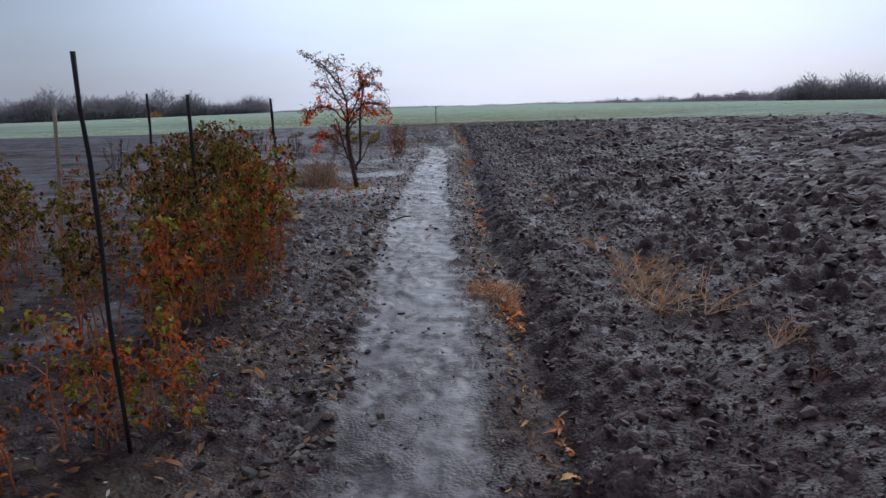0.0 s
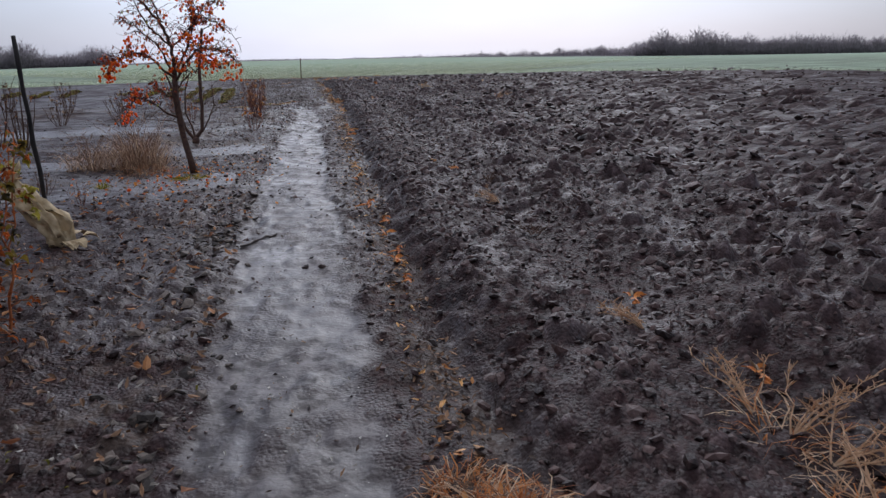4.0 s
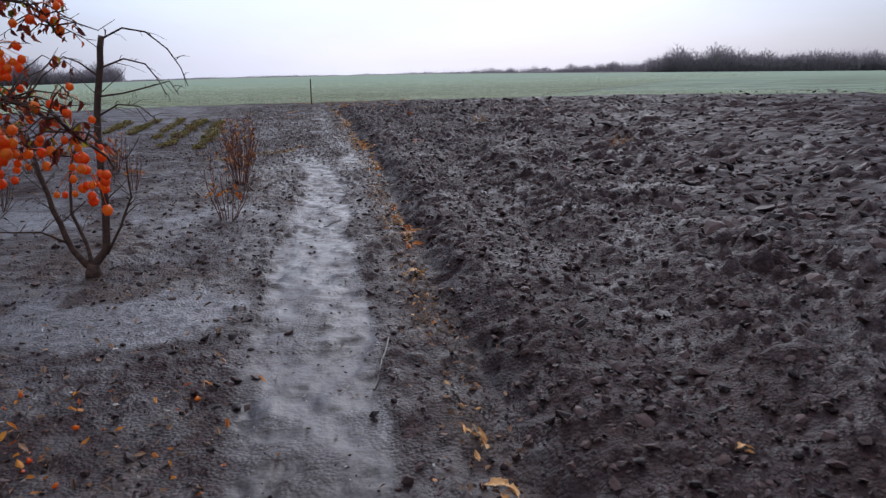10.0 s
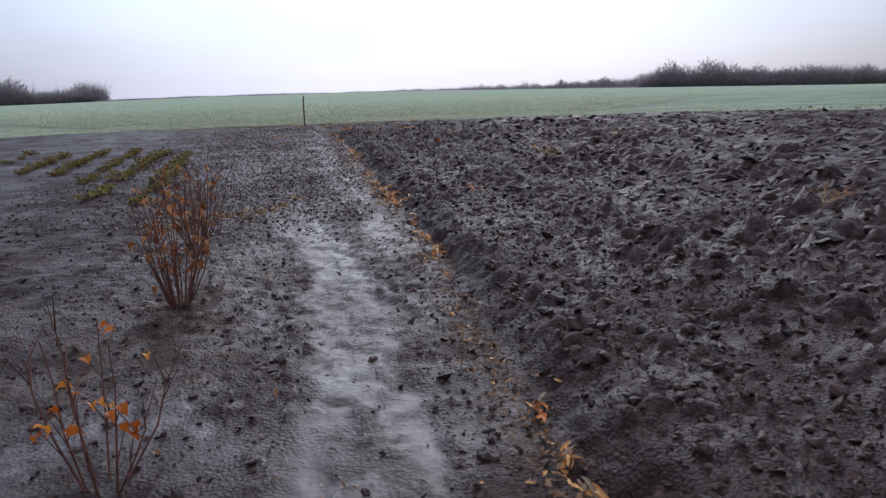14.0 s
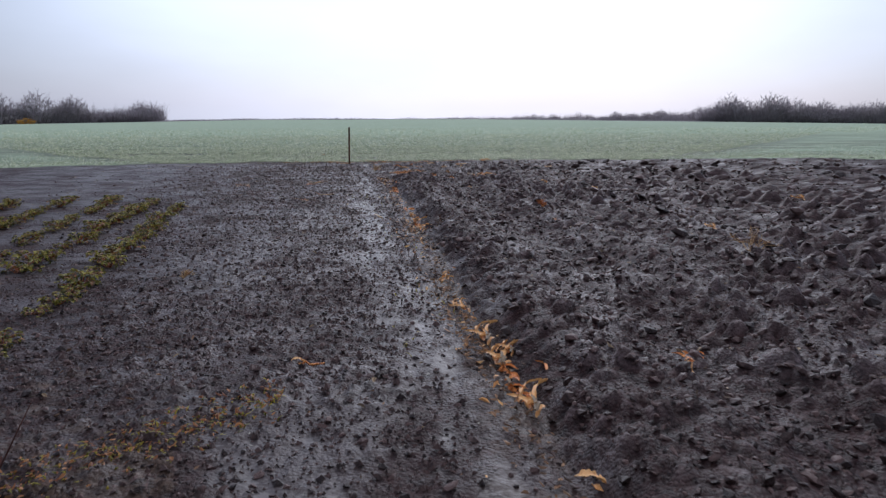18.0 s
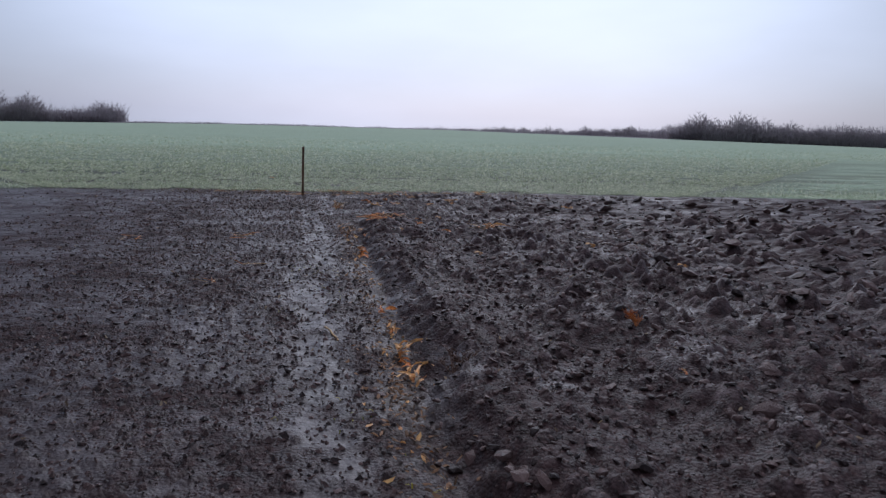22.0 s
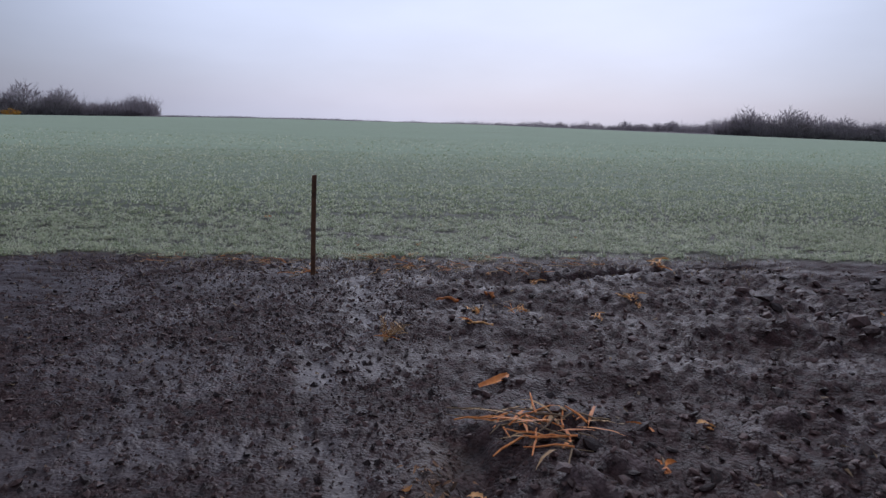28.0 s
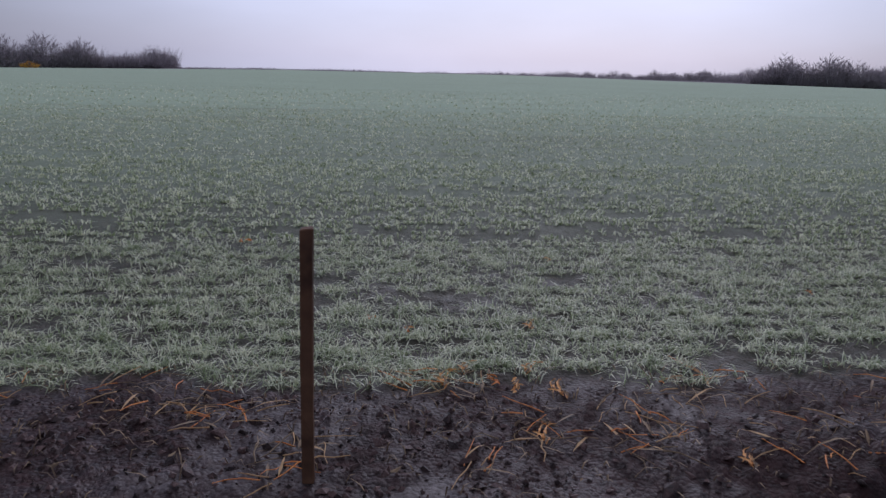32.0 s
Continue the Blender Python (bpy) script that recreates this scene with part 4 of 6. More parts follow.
# ---- the fruit tree ----
def fruit_tree(x, y):
    rnd = random.Random(77)
    ob = thing("fruit_tree", (x, y, gz(x, y) - 0.03), "small leaning tree with orange fruit clusters and dry red leaves", "tree")
    trunk = Mesh()
    stem = [(0, 0, 0), (-0.03, 0.0, 0.2), (-0.085, 0.02, 0.48), (-0.115, 0.03, 0.78), (-0.125, 0.02, 1.0), (-0.11, 0.0, 1.24)]
    trunk.tube(stem, [0.047, 0.040, 0.037, 0.040, 0.036, 0.032], 9)
    part("trunk", trunk, M_bark, ob, "", True)
    upper = [
        ([(-0.11, 0, 1.18), (-0.11, 0.02, 1.5), (-0.15, -0.02, 1.80), (-0.25, -0.12, 2.05), (-0.42, -0.3, 2.16), (-0.60, -0.45, 2.28), (-0.74, -0.55, 2.34)], 0.023),
        ([(-0.2, 0.03, 1.95), (-0.25, -0.03, 2.2), (-0.27, -0.05, 2.45), (-0.30, 0.0, 2.62)], 0.010),
        ([(-0.11, 0, 1.22), (0.02, 0.1, 1.5), (0.09, 0.18, 1.8), (0.14, 0.2, 2.1), (0.13, 0.22, 2.4)], 0.016),
        ([(-0.11, 0, 1.15), (0.04, -0.12, 1.38), (0.22, -0.2, 1.56), (0.46, -0.25, 1.54), (0.62, -0.25, 1.44), (0.72, -0.24, 1.30)], 0.016),
    ]
    middle = [
        ([(-0.115, 0.02, 0.72), (-0.32, -0.08, 0.86), (-0.47, -0.14, 0.99), (-0.66, -0.16, 0.99), (-0.80, -0.16, 0.80)], 0.013),
        ([(-0.11, 0, 1.2), (-0.27, 0.12, 1.58), (-0.53, 0.18, 1.82), (-0.77, 0.22, 1.86)], 0.014),
        ([(-0.11, 0, 1.2), (-0.28, -0.14, 1.40), (-0.46, -0.2, 1.48), (-0.64, -0.22, 1.50), (-0.92, -0.22, 1.40), (-1.04, -0.2, 1.22)], 0.014),
        ([(0.06, 0.14, 1.65), (0.16, 0.25, 2.0), (0.3, 0.3, 2.24), (0.46, 0.3, 2.26)], 0.010),
    ]
    lower = [
        ([(-0.12, 0, 1.6), (-0.28, -0.3, 1.85), (-0.40, -0.42, 2.1), (-0.55, -0.48, 2.2)], 0.012),
        ([(-0.12, 0.02, 1.05), (0.05, 0.12, 1.25), (0.25, 0.2, 1.36), (0.5, 0.22, 1.28)], 0.011),
        ([(-0.10, 0.02, 1.6), (0.1, 0.05, 1.85), (0.3, 0.08, 2.0), (0.45, 0.1, 1.9), (0.52, 0.1, 1.78)], 0.010),
        ([(-0.12, 0.02, 0.9), (-0.22, 0.06, 0.98), (-0.34, 0.1, 1.06), (-0.42, 0.12, 1.18)], 0.007),
    ]
    inward = lambda p: (p[0] if p[0] > -0.4 or p[2] > 1.6 else -0.4 + (p[0] + 0.4) * 0.68, p[1], p[2] if p[2] < 1.5 else 1.5 + (p[2] - 1.5) * (0.79 if p[0] > -0.32 else 1.04))
    limbs = [([inward(p) for p in pts], r) for pts, r in upper + middle + lower]
    leaves, olive, ends, limb_obs = Mesh(), Mesh(), [], []
    for pts, r in limbs:
        fine = []
        pts = [Vector(p) for p in pts]
        for a, b in zip(pts, pts[1:]):
            for k in range(4):
                w = 0.016
                fine.append(a.lerp(b, k / 4) + Vector((rnd.uniform(-w, w), rnd.uniform(-w, w), rnd.uniform(-w, w))))
        fine[0] = pts[0]
        fine.append(pts[-1])
        n = len(fine) - 1
        limb = Mesh()
        limb.tube(fine, [r * (1 - 0.78 * i / n) for i in range(n + 1)], 6)
        for i in range(int(n * 3.4)):
            t = rnd.uniform(0.22, 1.0)
            p = fine[min(n, int(t * n))]
            a = rnd.uniform(0, 6.3)
            ln = rnd.uniform(0.07, 0.24) * (1.1 - 0.4 * t)
            q = p + Vector((math.cos(a) * ln, math.sin(a) * ln, rnd.uniform(-0.35, 1.0) * ln))
            e = q + Vector((math.cos(a) * ln * 0.4, math.sin(a) * ln * 0.5, rnd.uniform(-0.5, 0.35) * ln))
            way = [p, p.lerp(q, 0.5) + Vector((0, 0, 0.02)), q, e]
            limb.tube(way, [0.0036, 0.0028, 0.0020, 0.0010], 4)
            ends.append((q, t))
            for m in range(rnd.randint(1, 5) if p.z > 0.95 else rnd.randint(0, 1)):
                s = rnd.random()
                c = q.lerp(e, s) if rnd.random() < 0.6 else p.lerp(q, s)
                d = (rnd.uniform(-0.7, 0.7), rnd.uniform(-0.7, 0.7), -1.0)
                ll = rnd.uniform(0.022, 0.046)
                (olive if rnd.random() < 0.10 else leaves).leaf(c, d, (rnd.uniform(-1, 1), rnd.uniform(-1, 1), 0.1), ll, ll * rnd.uniform(0.35, 0.6), rnd.uniform(0.4, 1.3))
        limb_obs.append((part("limb", limb, M_bark, ob, "", True), fine))
    part("dry_foliage", leaves, M_fruit_leaf, ob, "small curled dark red leaves", False, "stuff")
    part("yellowed_foliage", olive, M_leaf_lime, ob, "a few yellowed leaves", False, "stuff")
    low_spots = [(-0.82, -0.16, 0.76), (-0.76, -0.15, 0.82), (-0.7, -0.16, 0.96), (-0.66, -0.14, 1.02), (-0.6, -0.16, 1.1), (-0.52, -0.14, 1.0), (-0.88, -0.2, 1.38), (-0.96, -0.2, 1.3), (-1.04, -0.2, 1.24), (-0.8, -0.2, 1.44), (-0.6, -0.2, 1.5), (-0.62, 0.1, 1.64), (-0.42, -0.1, 1.56), (-0.2, -0.1, 1.52), (0.06, -0.14, 1.44), (0.02, -0.1, 1.36), (0.2, -0.2, 1.46)]
    high_spots = [(0.24, -0.2, 1.36), (0.22, -0.18, 1.56), (0.4, -0.24, 1.42), (0.44, -0.24, 1.34), (0.6, -0.24, 1.4), (0.66, -0.24, 1.26), (0.06, 0.1, 1.78), (0.12, 0.12, 1.72), (0.26, 0.1, 1.74), (0.32, 0.1, 1.68), (0.48, 0.1, 1.94), (0.12, 0.2, 2.24), (0.16, 0.2, 2.1), (0.3, 0.28, 2.2), (0.46, 0.22, 1.24), (-0.1, 0.0, 1.42), (-0.16, -0.02, 1.3)]
    spots = [inward(p) for p in low_spots + high_spots]
    for q, t in ends:
        if 1.1 < q.z < 2.2 and rnd.random() < (0.20 if q.z < 1.7 else 0.08):
            spots.append(tuple(q))
    for i, c in enumerate(spots):
        m = Mesh()
        for k in range(rnd.randint(7, 13) if i < 34 else rnd.randint(1, 4)):
            p = Vector(c) + Vector((rnd.gauss(0, 0.042), rnd.gauss(0, 0.042), rnd.uniform(-0.095, 0.03)))
            m.blob(p, rnd.uniform(0.013, 0.020), (1, 1, 1.1), 0.04, rnd)
            m.tube([p + Vector((0, 0, 0.012)), p.lerp(Vector(c), 0.6) + Vector((0, 0, 0.03)), c], [0.0012] * 3, 3)
        holder = min(limb_obs, key=lambda h: min((Vector(c) - q).length for q in h[1]))[0]
        part("fruit_cluster", m, M_fruit, holder, "orange-red fruit cluster", True, "stuff")
    return ob


fruit_tree(-1.18, 13.47).scale = (0.98, 0.98, 0.965)


def pruned_tree(x, y):
    rnd = random.Random(41)
    ob = thing("pruned_tree", (x, y, gz(x, y) - 0.03), "small bare pruned tree with two stems and arching twigs", "tree")
    b = Mesh()
    b.tube([(0, 0, 0), (0.01, 0, 0.06), (0.02, 0, 0.13)], [0.055, 0.060, 0.048], 8)
    part("stump", b, M_bark, ob, "", True)
    stems = [([(0.02, 0, 0.1), (0.12, 0.01, 0.24), (0.15, 0.02, 0.6), (0.16, 0.02, 1.1), (0.22, 0.02, 1.5), (0.27, 0.02, 1.78)], 0.032, 0.022),
             ([(-0.01, 0, 0.1), (-0.12, 0, 0.25), (-0.2, -0.02, 0.55), (-0.28, -0.03, 0.95), (-0.34, -0.04, 1.15)], 0.028, 0.012),
             ([(0.0, 0.0, 0.1), (-0.03, 0.06, 0.28), (-0.12, 0.1, 0.5), (-0.1, 0.16, 0.85), (-0.02, 0.2, 1.1)], 0.018, 0.007),
             ([(0.12, 0.0, 0.2), (0.24, 0.03, 0.4), (0.34, 0.04, 0.62), (0.33, 0.04, 0.9)], 0.012, 0.005),
             ([(-0.14, 0, 0.3), (-0.3, -0.05, 0.4), (-0.5, -0.1, 0.42), (-0.7, -0.14, 0.44)], 0.010, 0.004),
             ([(-0.2, 0, 0.55), (-0.32, 0.1, 0.8), (-0.38, 0.14, 1.0)], 0.009, 0.003)]
    for pts, r0, r1 in stems:
        m = Mesh()
        fine = []
        pts = [Vector(p) for p in pts]
        for a, c in zip(pts, pts[1:]):
            fine += [a.lerp(c, k / 3) + Vector((rnd.uniform(-1, 1), rnd.uniform(-1, 1), 0)) * 0.006 for k in range(3)]
        fine.append(pts[-1])
        m.tube(fine, taper(r0, r1, len(fine) - 1), 7)
        for k in range(10):
            p = fine[rnd.randrange(len(fine) // 3, len(fine))]
            a = rnd.uniform(0, 6.3)
            ln = rnd.uniform(0.08, 0.28)
            m.tube([p, p + Vector((math.cos(a) * ln * 0.6, math.sin(a) * ln * 0.6, ln * 0.5)), p + Vector((math.cos(a) * ln, math.sin(a) * ln, ln * rnd.uniform(0.1, 1.0)))], [0.0035, 0.0025, 0.0012], 4)
        part("stem", m, M_bark, ob, "", True)
    arches = [((0.27, 0.02, 1.76), [(0.42, 0, 1.83), (0.58, -0.02, 1.80), (0.72, -0.03, 1.68), (0.80, -0.04, 1.55), (0.84, -0.05, 1.42)]),
              ((0.24, 0.02, 1.56), [(0.40, 0.03, 1.62), (0.54, 0.05, 1.58), (0.62, 0.06, 1.46), (0.66, 0.07, 1.36)]),
              ((0.20, 0.02, 1.36), [(0.38, -0.03, 1.38), (0.56, -0.05, 1.42), (0.72, -0.08, 1.46), (0.78, -0.1, 1.36)]),
              ((0.18, 0.02, 1.22), [(0.32, 0.05, 1.30), (0.46, 0.08, 1.28), (0.56, 0.1, 1.18)]),
              ((0.22, 0.02, 1.5), [(0.12, -0.05, 1.6), (0.03, -0.08, 1.64), (-0.06, -0.1, 1.58)])]
    for s, pts in arches:
        m = Mesh()
        way = [Vector(s)] + [Vector(p) for p in pts]
        m.tube(way, taper(0.008, 0.003, len(way) - 1), 5)
        for k in range(9):
            i = rnd.randrange(1, len(way))
            p = way[i - 1].lerp(way[i], rnd.random())
            ln = rnd.uniform(0.05, 0.2)
            q = p + Vector((rnd.uniform(-0.2, 1) * ln, rnd.uniform(-0.6, 0.6) * ln, rnd.uniform(-0.9, 0.7) * ln))
            m.tube([p, p.lerp(q, 0.5) + Vector((0, 0, 0.012)), q], [0.0032, 0.0022, 0.0011], 3)
        part("arching_branch", m, M_bark, ob)


pruned_tree(-1.62, 16.5)


# ---- garden: shrubs ----
def shrub(seed, height, count, spread, material, leaves, leaf_mat, label, r=0.005):
    rnd = random.Random(seed)
    ob = thing("currant_shrub", (0, 0, 0), label, "shrub", "garden shrubs")
    lf = Mesh()
    for k in range(count):
        a = 6.283 * k / count + rnd.uniform(-0.5, 0.5)
        s = spread * rnd.uniform(0.2, 1.0)
        h = height * rnd.uniform(0.6, 1.05)
        p0 = Vector((math.cos(a) * 0.05, math.sin(a) * 0.05, -0.03))
        tip = Vector((math.cos(a) * s, math.sin(a) * s, h))
        mid = p0.lerp(tip, 0.45) + Vector((math.cos(a), math.sin(a), 0)) * s * 0.12
        pts = [p0, p0.lerp(mid, 0.5), mid, mid.lerp(tip, 0.5) + Vector((rnd.uniform(-0.02, 0.02), rnd.uniform(-0.02, 0.02), 0.01)), tip]
        m = Mesh()
        m.tube(pts, taper(r * rnd.uniform(0.9, 1.4), r * 0.4, 4), 5)
        for j in range(5):
            i = rnd.randrange(1, 4)
            p = pts[i].lerp(pts[i + 1], rnd.random())
            b = rnd.uniform(0, 6.3)
            ln = rnd.uniform(0.05, 0.2)
            q = p + Vector((math.cos(b) * ln * 0.5, math.sin(b) * ln * 0.5, ln * 0.9))
            m.tube([p, p.lerp(q, 0.5), q], [r * 0.5, r * 0.4, r * 0.22], 4)
            if rnd.random() < leaves:
                d = (rnd.uniform(-1, 1), rnd.uniform(-1, 1), rnd.uniform(-1, 0.3))
                for z in range(rnd.randint(1, 3)):
                    ll = rnd.uniform(0.035, 0.065)
                    lf.leaf(q + Vector((rnd.uniform(-0.02, 0.02), rnd.uniform(-0.02, 0.02), rnd.uniform(-0.03, 0.02))), (d[0] + rnd.uniform(-0.6, 0.6), d[1] + rnd.uniform(-0.6, 0.6), d[2]), (rnd.uniform(-0.6, 0.6), 0.2, 1), ll, ll * 0.75, rnd.uniform(0.5, 1.4))
        part("stem", m, material, ob)
    if lf.f:
        part("dry_foliage", lf, leaf_mat, ob, "withered orange-brown leaves", False, "stuff")
    return ob


BUSHY = "leafless currant shrub with reddish stems and few dry leaves"
sh = [shrub(61, 0.68, 8, 0.40, M_cane_dark, 0.45, M_leaf_orange, "sparse currant shrub with a few orange leaves"),
      shrub(62, 0.78, 22, 0.28, M_cane_dark, 0.34, M_leaf_brown, BUSHY), shrub(63, 0.80, 20, 0.36, M_cane_dark, 0.36, M_leaf_brown, BUSHY),
      shrub(64, 1.0, 11, 0.35, M_bark, 0.04, M_leaf_brown, "bare dark garden shrub with upright stems", 0.009),
      shrub(65, 0.62, 15, 0.35, M_twig, 0.25, M_litter, "low bare garden shrub with pale twigs")]
for x, y, p, k in ((-0.86, 18.42, 0, 1.0), (-0.98, 20.7, 1, 1.0), (-1.13, 22.5, 2, 1.0), (-4.1, 16.3, 3, 1.0), (-4.65, 16.9, 3, 0.85), (-4.7, 20.0, 4, 1.0),
                   (-5.6, 23.5, 4, 1.1), (-4.2, 22.6, 4, 0.9), (-2.95, 22.3, 1, 0.75), (-6.4, 20.4, 4, 1.1), (-3.4, 19.4, 4, 0.8), (-7.3, 24.5, 4, 1.2), (-2.5, 12.3, 4, 0.42), (-1.95, 11.6, 0, 0.4), (-5.6, 17.6, 3, 0.9), (-7.2, 17.4, 4, 1.2), (-2.3, 20.6, 0, 0.8)):
    plant(sh[p], x, y, k)


# ---- strawberry rows ----
def strawberry(seed, count):
    rnd = random.Random(seed)
    ob = thing("strawberry_plant", (0, 0, 0), "low strawberry plant with yellowing green leaves", "plant", "strawberry rows")
    g, b, st = Mesh(), Mesh(), Mesh()
    for k in range(count):
        a = rnd.uniform(0, 6.3)
        s, h = rnd.uniform(0.02, 0.17), rnd.uniform(0.03, 0.12)
        q = Vector((math.cos(a) * s, math.sin(a) * s, h))
        st.tube([(0, 0, -0.01), q * 0.55 + Vector((0, 0, 0.02)), q], [0.002] * 3, 3)
        for j in (-0.9, 0, 0.9):
            ll = rnd.uniform(0.04, 0.06)
            (b if rnd.random() < 0.2 else g).leaf(q, (math.cos(a + j), math.sin(a + j), rnd.uniform(-0.5, 0.3)), (0, 0, 1), ll, ll * 0.8, rnd.uniform(0.2, 0.8))
    part("stalk_tuft", st, M_cane, ob, "", False, "stuff")
    part("foliage", g, M_berry_leaf, ob, "", False, "stuff")
    part("dead_foliage", b, M_litter, ob, "brown withered leaves", False, "stuff")
    return ob


berry = [strawberry(90 + k, 34) for k in range(4)]
for xa, ya, xb, yb, gap in ((-2.2, 25.3, -2.72, 32.6, 0.08), (-2.95, 25.8, -3.25, 33.2, 0.05), (-3.5, 27.6, -3.95, 33.3, 0.05), (-4.3, 28.6, -4.55, 33.2, 0.1), (-5.0, 29.4, -5.3, 33.0, 0.1), (-5.8, 30.0, -6.1, 33.4, 0.15), (-7.6, 29.6, -8.2, 33.4, 0.05), (-8.5, 29.8, -9.1, 33.4, 0.05), (-9.4, 30.0, -10.0, 33.4, 0.1), (-10.4, 29.8, -11.0, 33.2, 0.1)):
    n = int((yb - ya) / 0.30)
    for i in range(n):
        if rnd_g.random() < gap + 0.05:
            continue
        t = (i + rnd_g.uniform(-0.2, 0.2)) / n
        plant(berry[rnd_g.randrange(4)], xa + (xb - xa) * t + rnd_g.uniform(-0.05, 0.05), ya + (yb - ya) * t, rnd_g.uniform(0.5, 1.08))

for p in (*rasp, *sh, *berry):
    for o in (*p.children_recursive, p):
        bpy.data.objects.remove(o)


# ---- dry tufts and weeds ----
def blades(name, material, parent, base, tips, width, sag, rnd, label=""):
    """Thin bent blades from base points to tips."""
    m = Mesh()
    for b, t in zip(base, tips):
        b, t = Vector(b), Vector(t)
        d = t - b
        s = d.cross(Vector((rnd.uniform(-1, 1), rnd.uniform(-1, 1), 0.3))).normalized() * width * rnd.uniform(0.6, 1.4)
        m1 = b + d * 0.4 + Vector((0, 0, sag * d.length))
        m2 = b + d * 0.75 + Vector((0, 0, sag * 0.8 * d.length))
        k = len(m.v)
        m.v += [b - s, b + s, m1 - s, m1 + s, m2 - s * 0.7, m2 + s * 0.7, t]
        m.f += [(k, k + 1, k + 3, k + 2), (k + 2, k + 3, k + 5, k + 4), (k + 4, k + 5, k + 6)]
    return part(name, m, material, parent, label, False, "stuff")


def grass_tuft(x, y, radius, height, count, material, label, seed, lift=0.25):
    rnd = random.Random(seed)
    ob = thing("grass_tuft", (x, y, gz(x, y) - 0.01), label, "grass tuft", "dry grass tufts")
    for nm, share in (("upright_grass", 0.4), ("drooping_grass", 0.6)):
        base, tips = [], []
        for k in range(int(count * share)):
            a = rnd.uniform(0, 6.3)
            r0 = radius * 0.35 * math.sqrt(rnd.random())
            r1 = radius * rnd.uniform(0.4, 1.1)
            h = height * (rnd.uniform(0.5, 1.0) if nm[0] == "u" else rnd.uniform(0.05, 0.55))
            if nm[0] == "u":
                r1 *= 0.6
            b2 = a + rnd.uniform(-0.5, 0.5)
            base.append((math.cos(a) * r0, math.sin(a) * r0, -0.01))
            tips.append((math.cos(b2) * r1, math.sin(b2) * r1, h))
        blades(nm, material, ob, base, tips, 0.0032, lift, rnd)
    return ob


def sprawling_tuft(x, y, rx, ry, height, count, stems, materials, label, seed):
    """A collapsed mound: blades start all over it, arch up and fall back any way."""
    rnd = random.Random(seed)
    ob = thing("grass_tuft", (x, y, gz(x, y) - 0.01), label, "grass tuft", "dry grass tufts")
    for nm, material, share in zip(("bleached_grass", "rusty_grass"), materials, (0.55, 0.45)):
        m = Mesh()
        for k in range(int(count * share)):
            a, r = rnd.uniform(0, 6.3), math.sqrt(rnd.random()) * 0.75
            base = Vector((math.cos(a) * rx * r, math.sin(a) * ry * r, -0.01))
            dome = height * (1 - r * r * 0.9)
            b = a + rnd.gauss(0, 1.1)
            ln = max(rx, ry) * rnd.uniform(0.45, 1.15)
            top = base + Vector((math.cos(b) * ln * 0.45, math.sin(b) * ln * 0.45, dome * rnd.uniform(0.15, 0.85)))
            b += rnd.gauss(0, 0.7)
            tip = top + Vector((math.cos(b) * ln * 0.55, math.sin(b) * ln * 0.55, -dome * rnd.uniform(-0.25, 0.6)))
            tip.z = max(tip.z, 0.005)
            s = Vector((math.cos(b + 1.4), math.sin(b + 1.4), 0)) * rnd.uniform(0.0014, 0.0030)
            p1, p3 = base.lerp(top, 0.5) + Vector((0, 0, dome * 0.12)), top.lerp(tip, 0.55) + Vector((rnd.uniform(-0.02, 0.02), rnd.uniform(-0.02, 0.02), 0.02))
            k0 = len(m.v)
            for p, w in ((base, 1), (p1, 1), (top, 0.9), (p3, 0.7), (tip, 0.3)):
                m.v += [p - s * w, p + s * w]
            m.f += [(k0 + 2 * i, k0 + 2 * i + 1, k0 + 2 * i + 3, k0 + 2 * i + 2) for i in range(4)]
        part(nm, m, material, ob, "", False, "stuff")
    for k in range(stems):
        m = Mesh()
        a, r = rnd.uniform(0, 6.3), rnd.random() * 0.45
        p = Vector((math.cos(a) * rx * r, math.sin(a) * ry * r, 0))
        pts = bent(rnd, p, p + Vector((rnd.uniform(-1.1, 1.1) * rx, rnd.uniform(-1, 1) * ry, height * rnd.uniform(0.25, 1.3))), 5, 0.16 * height, 0.05)
        m.tube(pts, taper(0.0035, 0.0012, 5), 4)
        for j in range(7):
            i = rnd.randrange(2, 5)
            q = pts[i].lerp(pts[i + 1], rnd.random())
            e = q + Vector((rnd.uniform(-0.08, 0.08), rnd.uniform(-0.06, 0.06), rnd.uniform(0.01, 0.08)))
            m.tube([q, e], [0.0018, 0.0007], 3)
        part("stem", m, M_weed_stem, ob)
    return ob


sprawling_tuft(-1.95, 14.1, 0.42, 0.40, 0.62, 720, 60, (M_weed_stem, M_weed), "large collapsed mound of dry straw-coloured grass under the fruit tree", 51)
sprawling_tuft(-2.5, 14.0, 0.36, 0.35, 0.40, 300, 30, (M_weed_stem, M_weed), "low dry grass mound beside the fruit tree", 52)
sprawling_tuft(-1.78, 13.7, 0.34, 0.25, 0.12, 260, 0, (M_weed, M_rust), "flat dry grass mat beside the fruit tree", 64)
for k, (x, y, rx, ry, h, c) in enumerate(((0.80, 6.22, 0.12, 0.16, 0.09, 170), (0.90, 6.02, 0.17, 0.20, 0.11, 300), (0.95, 5.78, 0.15, 0.20, 0.09, 260), (0.95, 5.52, 0.13, 0.2, 0.07, 170), (1.0, 5.28, 0.1, 0.18, 0.05, 110))):
    sprawling_tuft(x, y, rx, ry, h, c, 2, (M_rust, M_weed), "rust-brown dry grass at the footpath's edge", 53 + k)
